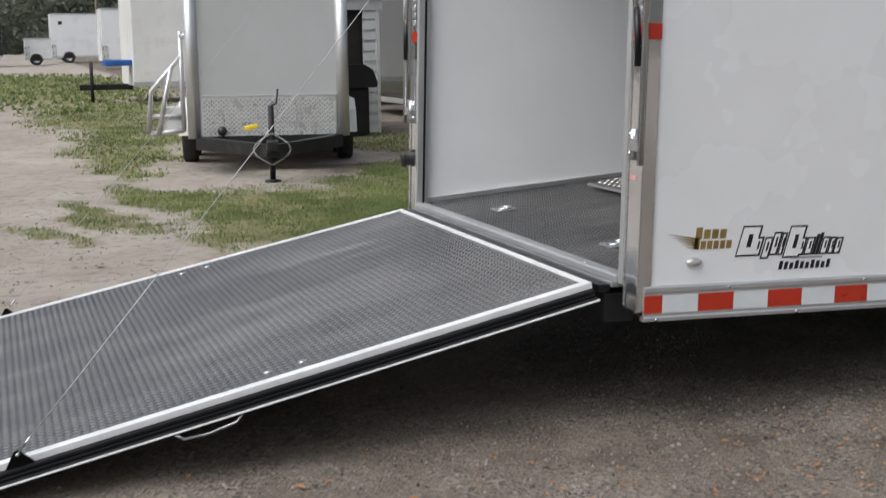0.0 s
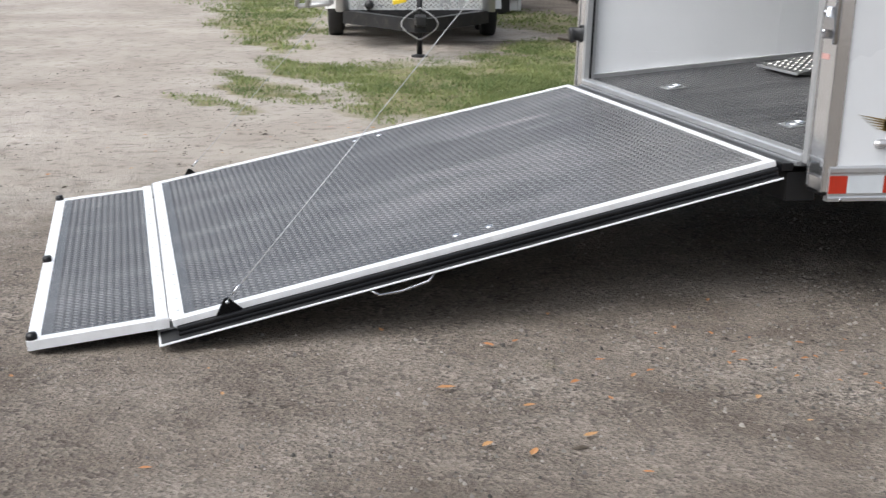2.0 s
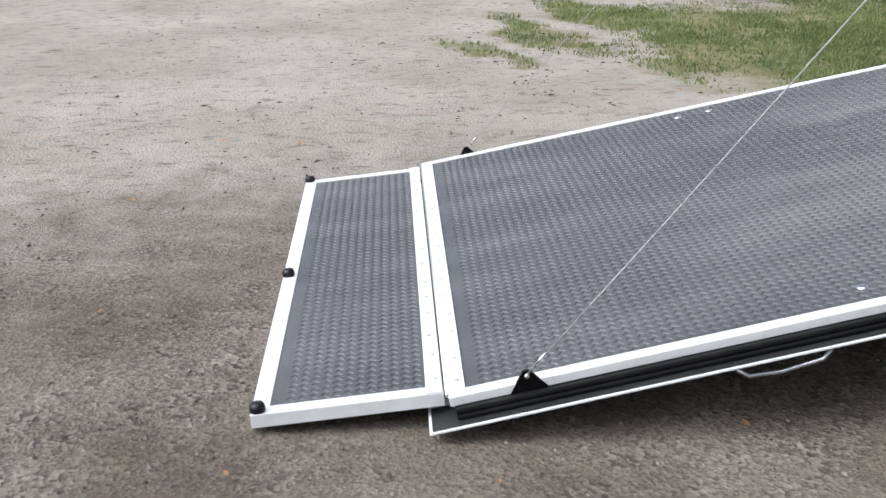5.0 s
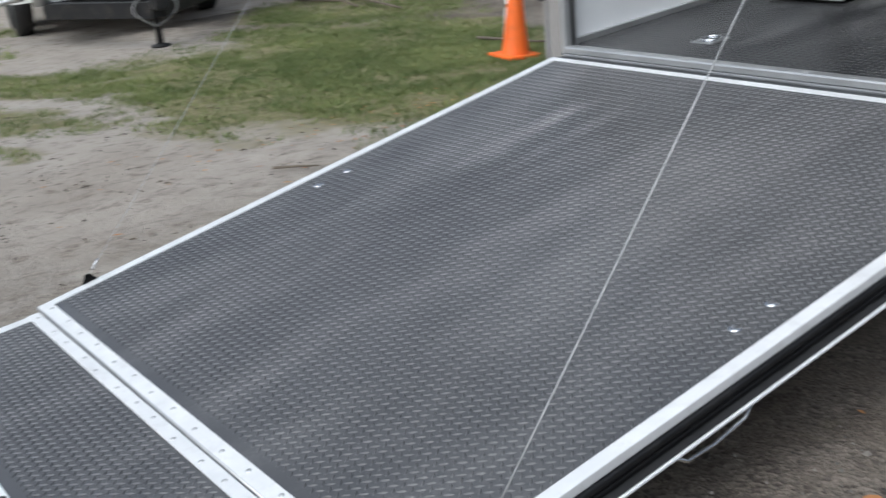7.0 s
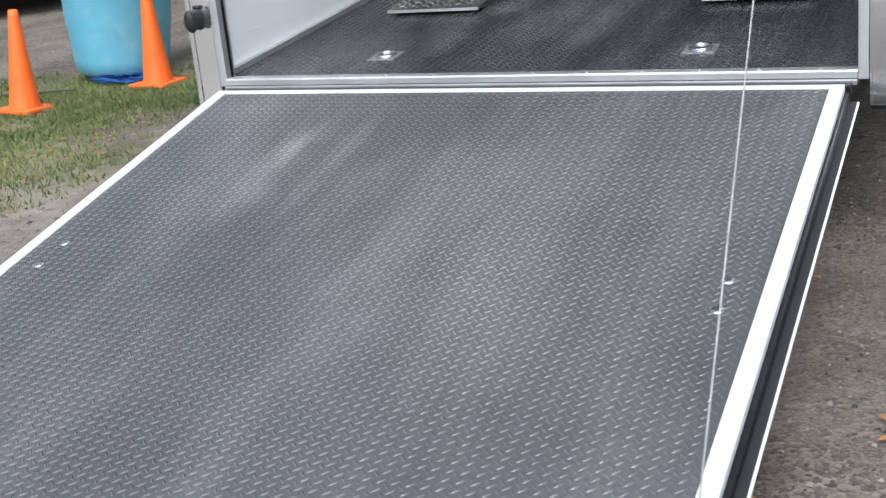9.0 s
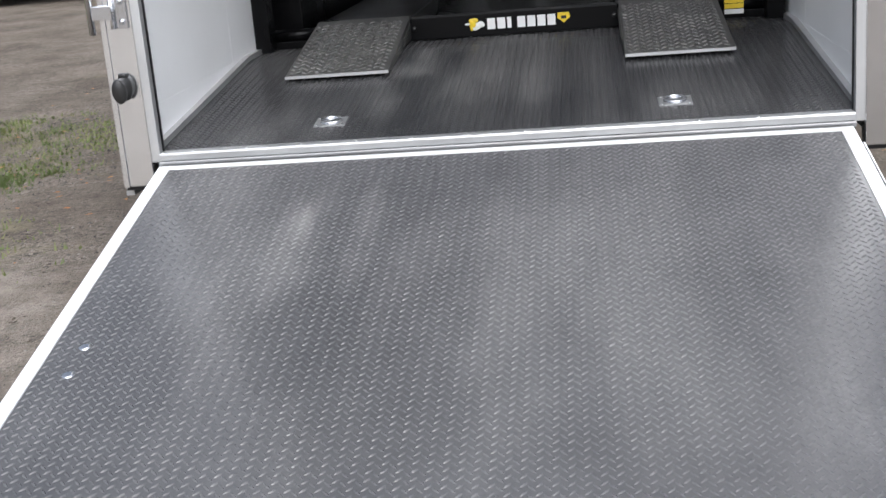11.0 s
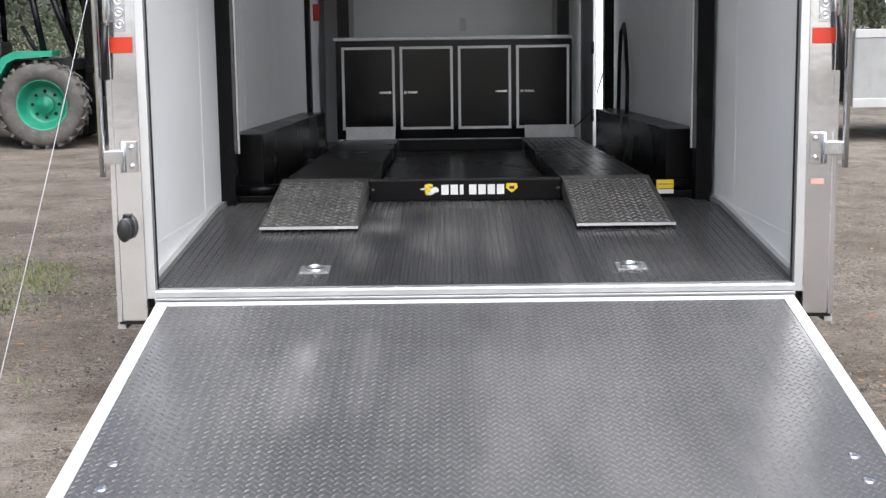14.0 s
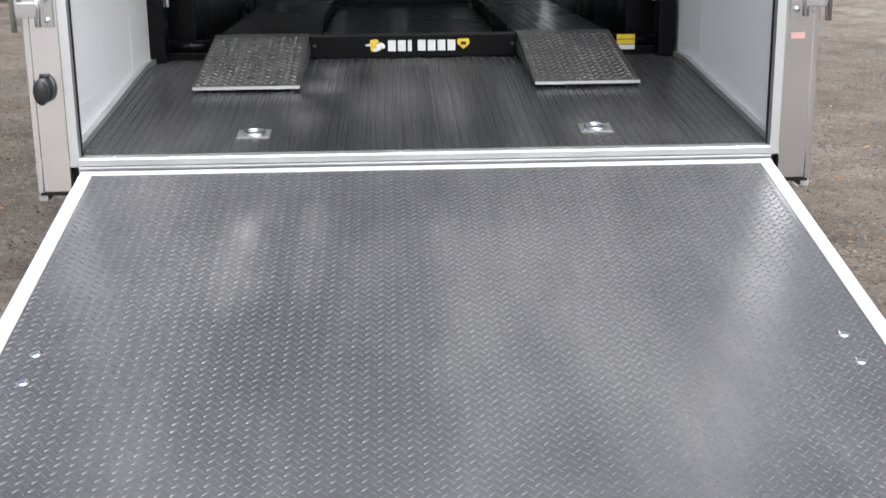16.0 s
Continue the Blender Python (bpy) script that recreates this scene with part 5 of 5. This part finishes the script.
# ---- rough-terrain forklift ----
def build_forklift():
    f = thing("forklift", "green and black rough-terrain forklift with big lugged tyres", "forklift", put(-5.38, 11.95, 3) @ Matrix.Scale(1.06, 4))
    face = ACROSS
    for x, y, r in ((0.0, 0.0, 0.54), (0.0, 1.75, 0.54), (-2.1, 0.12, 0.42), (-2.1, 1.6, 0.42)):
        m = Matrix.Translation((x, y, r)) @ (face if y < 1 else face.inverted())
        rim = turned("wheel", [(0.0, 0.0), (r * 0.10, 0.0), (r * 0.105, -0.012), (r * 0.19, -0.012), (r * 0.195, -0.016), (r * 0.20, -0.05), (r * 0.205, -0.055), (r * 0.38, -0.06), (r * 0.41, -0.055), (r * 0.46, -0.01), (r * 0.52, 0.10), (r * 0.535, 0.125), (r * 0.555, 0.142), (r * 0.58, 0.142), (r * 0.58, -0.15)], m, lift_green, f, "green steel wheel", 32)
        turned("tyre", [(r * 0.57, 0.14), (r * 0.66, 0.19), (r * 0.86, 0.19), (r * 0.94, 0.15), (r * 0.94, -0.15), (r * 0.86, -0.19), (r * 0.57, -0.15)], m, tyre_rubber, rim, "dusty lugged tyre", 40)
        for k in range(8):
            a = 2 * math.pi * k / 8
            turned("lug_nut", [(0.022, 0.0), (0.020, 0.02), (0.0, 0.022)], m @ Matrix.Translation((r * 0.30 * math.cos(a), r * 0.30 * math.sin(a), -0.058)), chassis_black, rim, "", 6)
        for k in range(22):
            a = 2 * math.pi * k / 22
            for side in (1, -1):
                aa = a + (0.14 if side < 0 else 0.0)
                lug = m @ Matrix.Rotation(aa, 4, "Z") @ Matrix.Translation((r * 0.955, 0, side * 0.088)) @ Matrix.Rotation(side * 0.55, 4, "X")
                bm = bmesh.new()
                box(bm, -r * 0.05, r * 0.045, -0.022, 0.022, -0.085, 0.085, 0.0, lug)
                part("tread_lug", bm, tyre_rubber, rim)
    bm = bmesh.new()
    out = [(0.17, 1.13), (0.17, 1.19), (-0.30, 1.19), (-0.44, 1.12), (-0.74, 0.62), (-0.80, 0.36), (-0.72, 0.36), (-0.67, 0.60), (-0.38, 1.05), (-0.28, 1.10)]
    prism(bm, out, "y", -0.16, 0.22)
    part("fender", bm, lift_green, f, "green front fender")
    bm = bmesh.new()
    prism(bm, [(-2.9, 0.40), (-0.76, 0.36), (-0.70, 0.72), (-0.72, 0.80), (-2.9, 0.95)], "y", -0.10, 1.8)
    part("hull", bm, black_paint, f, "black hull")
    boxed("hull_stripe", (-2.8, -0.74, -0.106, -0.10, 0.72, 0.75), ink_white, f)
    boxed("hull_stripe", (-2.8, -0.80, -0.106, -0.10, 0.37, 0.40), ink_white, f)
    bm = bmesh.new()
    prism(bm, [(-1.2, 0.45), (-0.86, 0.47), (-0.80, 0.56), (-0.86, 0.63), (-1.2, 0.64)], "y", -0.112, -0.104)
    part("badge", bm, ink_yellow, f, "yellow maker's badge")
    for k in range(3):
        boxed("badge_mark", (-1.14 + 0.1 * k, -1.07 + 0.1 * k, -0.1165, -0.1125, 0.50, 0.60), ink_black, f)
    boxed("engine_cover", (-2.9, -1.4, 0.05, 1.65, 0.80, 1.35), black_paint, f, "black engine cover", 0.06)
    boxed("axle_housing", (-0.2, 0.3, 0.1, 1.6, 0.35, 0.8), chassis_black, f)
    boxed("cab_floor", (-1.4, 0.35, 0.1, 1.6, 0.95, 1.08), chassis_black, f)
    boxed("seat", (-1.15, -0.65, 0.6, 1.1, 1.1, 1.3), black_plastic, f, "black seat", 0.05)
    boxed("seat_back", (-1.25, -1.1, 0.6, 1.1, 1.2, 1.75), black_plastic, f, "", 0.05)
    boxed("roof", (-1.75, 0.18, 0.05, 1.65, 1.98, 2.05), black_paint, f, "overhead guard roof", 0.02)
    boxed("roof_edge", (-1.75, 0.18, 0.03, 0.05, 2.02, 2.05), mill, f)
    for y in (0.1, 1.6):
        for pts in ([(0.10, y, 2.0), (0.38, y, 1.1)], [(-0.12, y, 2.0), (0.02, y, 1.1)], [(-1.55, y, 2.0), (-1.6, y, 1.0)], [(-0.9, y, 2.0), (-0.9, y, 1.1)]):
            tubed("cab_post", pts, 0.04, black_paint, f, "black cab post", 8)
    tubed("steering_column", [(-0.25, 0.85, 1.1), (-0.45, 0.85, 1.5)], 0.03, black_plastic, f)
    for y in (0.42, 1.2):
        for x in (0.42, 0.56):
            boxed("mast_rail", (x, x + 0.09, y, y + 0.14, 0.18, 4.2), black_paint, f, "tall black mast rail", 0.006)
    for z in (0.9, 1.65, 2.35, 3.2):
        boxed("mast_crossbar", (0.43, 0.64, 0.40, 1.36, z, z + 0.09), black_paint, f, "", 0.006)
    tubed("hydraulic_ram", [(0.53, 0.88, 0.3), (0.53, 0.88, 3.6)], 0.045, chassis_black, f)
    boxed("carriage", (0.67, 0.75, 0.2, 1.55, 0.12, 0.62), chassis_black, f, "black fork carriage", 0.01)
    for y in (0.45, 1.15):
        boxed("fork", (0.75, 1.85, y, y + 0.13, 0.06, 0.11), chassis_black, f, "steel fork", 0.006)
    return f


build_forklift()
flat = plain_trailer("black utility trailer parked under the trees", put(-4.9, 15.5, 0), 3.0, 1.8, 0.55, 0.85, chassis_black, (1.2,), 0, None, False)


# ---- trees and woods ----
def leaf_cloud(rng, centres, count, spread, size):
    """Many small leaf quads round the given clump centres."""
    c = np.array(centres)[rng.integers(0, len(centres), count)]
    p = c + rng.normal(0, 1, (count, 3)) * np.array(spread)
    a = rng.normal(0, 1, (count, 3))
    a /= np.linalg.norm(a, axis=1)[:, None]
    b = np.cross(a, rng.normal(0, 1, (count, 3)))
    b /= np.linalg.norm(b, axis=1)[:, None]
    k = (size * rng.uniform(0.6, 1.4, count))[:, None]
    v = np.stack([p - a * k, p + b * k * 0.5, p + a * k, p - b * k * 0.5], 1).reshape(-1, 3)
    f = np.arange(count * 4).reshape(-1, 4)
    return v.tolist(), f.tolist()


def build_tree(label, x, y, height, reach, seed, leaves, drop=0.0):
    rng = np.random.default_rng(seed)
    t = thing("oak_tree", label, "tree", put(x, y), "trees round the yard")
    bm = bmesh.new()
    top = height * 0.55
    lean = rng.uniform(-0.5, 0.5, 2)
    tube(bm, [(0, 0, -0.1), (lean[0] * 0.1, lean[1] * 0.1, top * 0.3), (lean[0] * 0.5, lean[1] * 0.5, top * 0.7), (lean[0], lean[1], top)], 0.34, 12, 0.14)
    centres = []
    for k in range(9):
        a = 2 * math.pi * k / 9 + rng.uniform(-0.3, 0.3)
        z0 = top * rng.uniform(0.4, 1.0)
        r = reach * rng.uniform(0.6, 1.0)
        rise_to = height * rng.uniform(0.45, 0.95)
        base = Vector((lean[0] * z0 / top, lean[1] * z0 / top, z0))
        tip = Vector((math.cos(a) * r, math.sin(a) * r, rise_to))
        mid = base.lerp(tip, 0.5) + Vector((0, 0, height * 0.08))
        tube(bm, [base, base.lerp(mid, 0.5), mid, tip], 0.12, 7, 0.025)
        for f in (0.35, 0.5, 0.65, 0.8, 0.9, 1.0):
            p = base.lerp(tip, f) + Vector((0, 0, height * 0.06)) + Vector(rng.normal(0, 0.5, 3))
            centres.append(tuple(p))
            if drop:
                centres.append((p.x, p.y, p.z - drop * rng.uniform(0.5, 1.0)))
    part("trunk", bm, bark, t, "dark bark trunk and limbs")
    v, f = leaf_cloud(rng, centres, leaves, (0.50, 0.50, 0.34), 0.050)
    raw("crown", v, f, oak_leaf, t, "dark green crown with gaps", "stuff")
    if drop:
        v, f = leaf_cloud(rng, [(c[0], c[1], c[2] - 0.7) for c in centres[::3]], leaves // 8, (0.12, 0.12, 0.6), 0.09)
        raw("moss", v, f, moss, t, "hanging grey moss", "stuff")


k = 0
for x, y, h, r in ((-8.6, 16.5, 7.5, 4.2), (-5.2, 19.0, 8.5, 4.5), (-11.5, 21.0, 9.0, 4.8), (-2.0, 22.0, 8.0, 4.2), (-7.5, 24.0, 10.0, 5.0), (5.5, 20.0, 7.5, 4.0), (9.5, 18.0, 8.0, 4.2), (13.5, 22.0, 9.0, 4.6), (3.0, 27.0, 9.0, 4.5), (-15.0, 17.0, 8.0, 4.2)):
    k += 1
    build_tree("spreading live oak with dark trunk and grey moss" if y < 20 else "tall dark oak at the edge of the yard", x, y, h, r, k, 34000 if y < 20 else 22000, 1.6)


def build_woods():
    rng = np.random.default_rng(77)
    centres = []
    for k in range(420):
        x, y = -150 + rng.uniform(-12, 25), -45 + 115 * rng.uniform()
        h = 7.5 + 3.0 * math.sin(y * 0.11) + rng.uniform(-2, 2)
        for q in range(4):
            centres.append((x + rng.normal() * 1.5, y + rng.normal() * 1.5, h * rng.uniform(0.1, 1.0)))
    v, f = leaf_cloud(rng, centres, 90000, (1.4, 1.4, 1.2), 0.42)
    ob = raw("far_woods", v, f, haze_tinted_leaf, None, "woods along the edge of the yard, haze put into their grey-green colour", "stuff")
    ob["category"] = "trees"
    centres = []
    for k in range(210):
        x, y = -45 + 100 * rng.uniform(), 44 + rng.uniform(-5, 10)
        h = 4.5 + rng.uniform(-2.5, 3)
        for q in range(5):
            centres.append((x + rng.normal(), y + rng.normal(), h * rng.uniform(0.03, 1.0)))
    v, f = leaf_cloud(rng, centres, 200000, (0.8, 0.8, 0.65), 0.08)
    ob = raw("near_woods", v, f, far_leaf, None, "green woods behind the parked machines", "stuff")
    ob["category"] = "trees"
    pole = tubed("utility_pole", [(-110, 7.2, 0), (-110, 7.2, 9)], 0.16, twig_mat, None, "", 10, 0.11)
    tagged(pole, "grey wooden utility pole in front of the far woods", "pole")


build_woods()


# ---- grass, leaves and stones ----
def build_grass():
    rng = np.random.default_rng(5)
    verts, faces = [], []
    for cx, cy, a, b, turn, k in GRASS:
        area = math.pi * a * b * 1.7
        far = cx < -8
        horizon = cx < -30
        count = int(area * (40 if horizon else 420 if far else 2600))
        c, s = math.cos(radians(turn)), math.sin(radians(turn))
        for _ in range(count):
            q, r = rng.uniform(0, 2 * math.pi), 1.32 * math.sqrt(rng.uniform())
            u, w = a * r * math.cos(q), b * r * math.sin(q)
            x, y = cx + u * c - w * s, cy + u * s + w * c
            thin = 0.58 + 0.8 * noise.noise((x * 1.7, y * 1.7, 9)) + 0.35 * noise.noise((x * 6, y * 6, 2))
            if rng.uniform() > grassy(x, y) * thin or (abs(x) < 1.5 and y > -3):
                continue
            z = rise(x, y) - 0.014
            for blade in range(2):
                ang, lean = rng.uniform(0, 2 * math.pi), rng.uniform(0.2, 1.3)
                h = rng.uniform(0.012, 0.040) * (3.0 if horizon else 1.3 if far else 1.0)
                wd = rng.uniform(0.003, 0.0065) * (9.0 if horizon else 2.0 if far else 1.0)
                dx, dy = math.cos(ang), math.sin(ang)
                bx, by = x + rng.normal() * 0.015, y + rng.normal() * 0.015
                n0 = len(verts)
                verts += [(bx - dy * wd, by + dx * wd, z), (bx + dy * wd, by - dx * wd, z), (bx + dx * h * lean, by + dy * h * lean, z + h)]
                faces.append((n0, n0 + 1, n0 + 2))
    ob = raw("grass", verts, faces, grass_leaf, None, "short patchy green and yellowed grass on sand", "stuff")
    ob["category"] = "grass"


build_grass()


def build_leaves():
    rng = np.random.default_rng(8)
    verts, faces = [], []
    spots = [(1.752, -1.457, 0.03), (1.151, -1.54, 0.018), (1.95, -1.25, 0.022), (2.2, -1.15, 0.025), (1.8, -1.05, 0.022), (2.05, -0.55, 0.02), (1.62, -0.9, 0.018), (2.6, -1.5, 0.022)]
    for k in range(620):
        x, y = rng.uniform(-3.5, 4.2), rng.uniform(-4.2, 9)
        if abs(x) < 1.3 and -2.9 < y:
            continue
        if x < 1.3 and y < 0 and rng.uniform() < 0.6:
            continue
        spots.append((x, y, rng.uniform(0.009, 0.026)))
    for k in range(70):
        spots.append((rng.normal(1.8, 0.30), rng.normal(0.3, 0.6), rng.uniform(0.008, 0.018)))
    for k in range(160):
        spots.append((rng.normal(-3.0, 0.35), rng.normal(0.8, 0.9), rng.uniform(0.008, 0.02)))
    for x, y, s in spots:
        a, curl = rng.uniform(0, 2 * math.pi), rng.uniform(0.15, 0.5)
        c, d = math.cos(a), math.sin(a)
        z = rise(x, y) - 0.002
        n0 = len(verts)
        for u, w, h in ((-1, 0, 0.1), (-0.4, -0.42, curl), (0.4, -0.38, curl), (1.1, 0, 0.2), (0.4, 0.38, curl * 0.8), (-0.4, 0.42, curl), (0, 0, 0.05)):
            verts.append((x + s * (u * c - w * d), y + s * (u * d + w * c), z + s * h * 0.6))
        faces += [(n0 + i, n0 + (i + 1) % 6, n0 + 6) for i in range(6)]
    ob = raw("fallen_leaves", verts, faces, dry_leaf, None, "dry orange and tan leaves scattered on the gravel", "stuff")
    ob["category"] = "leaves"


build_leaves()


def build_stones():
    rng = np.random.default_rng(21)
    verts, faces = [], []
    for k in range(52000):
        x, y = rng.uniform(-3.2, 4.6), rng.uniform(-4.5, 7.5)
        if abs(x) < 1.2 and -2.8 < y < 0 and rng.uniform() < 0.8:
            continue
        if sandy(x, y) > 0.35 + 0.3 * rng.uniform():
            continue
        s = abs(rng.normal(0, 0.0026)) + 0.0016
        z = rise(x, y) - 0.012
        n0 = len(verts)
        for u, w, h in ((-1, -0.7, -0.3), (0.9, -0.8, -0.3), (1, 0.8, -0.3), (-0.8, 0.9, -0.3), (-0.3, -0.2, 0.9), (0.4, 0.3, 0.8)):
            j = rng.uniform(0.7, 1.3, 3)
            verts.append((x + s * u * j[0], y + s * w * j[1], z + s * h * j[2]))
        faces += [(n0, n0 + 1, n0 + 4), (n0 + 1, n0 + 5, n0 + 4), (n0 + 1, n0 + 2, n0 + 5), (n0 + 2, n0 + 3, n0 + 5), (n0 + 3, n0 + 4, n0 + 5), (n0 + 3, n0, n0 + 4)]
    ob = raw("loose_stones", verts, faces, stone_mat, None, "loose grey and brown stones on the gravel", "stuff")
    ob["category"] = "stones"


def build_litter():
    rng = np.random.default_rng(33)
    verts, faces = [], []
    for k in range(9000):
        x, y = rng.uniform(-7.5, 2.4), rng.uniform(-4.4, 1.2)
        thin = 0.5 + 0.9 * noise.noise((x * 1.3, y * 2.2, 4))
        if (abs(x) < 1.3 and y > -2.9) or rng.uniform() > thin * (0.35 + 0.65 * sandy(x, y)):
            continue
        s, slim, a = abs(rng.normal(0, 0.008)) + 0.003, rng.uniform(0.10, 0.34), rng.normal(0.3, 0.7)
        c, d, z, n0 = math.cos(a), math.sin(a), rise(x, y) - 0.010, len(verts)
        for u, w, h in ((-1, 0, -0.2), (-0.3, -slim, -0.2), (0.9, -slim * 0.6, -0.2), (1.1, slim * 0.4, -0.2), (-0.2, slim, -0.2), (0.1, 0, 0.45)):
            j = rng.uniform(0.75, 1.25)
            verts.append((x + s * j * (u * c - w * d), y + s * j * (u * d + w * c), z + s * h * 0.6 + 0.002))
        faces += [(n0 + i, n0 + (i + 1) % 5, n0 + 5) for i in range(5)]
    ob = raw("bark_litter", verts, faces, litter_mat, None, "dark bark chips and twigs strewn over the pale sand", "stuff")
    ob["category"] = "litter"


def stone_material():
    m, n, l, p = nodes_of("loose_stone")
    g = n.new("ShaderNodeNewGeometry")
    col = ramp_of(n, l, g.outputs["Random Per Island"], 0.0, 1.0, (0.028, 0.025, 0.022, 1), (0.29, 0.265, 0.235, 1))
    l.new(col, p.inputs["Base Color"])
    p.inputs["Roughness"].default_value = 0.85
    return m


litter_mat = leaf_material("bark_chips", (0.045, 0.036, 0.028), (0.16, 0.125, 0.09), 0.85, 0.02)
stone_mat = stone_material()
build_litter()
build_stones()
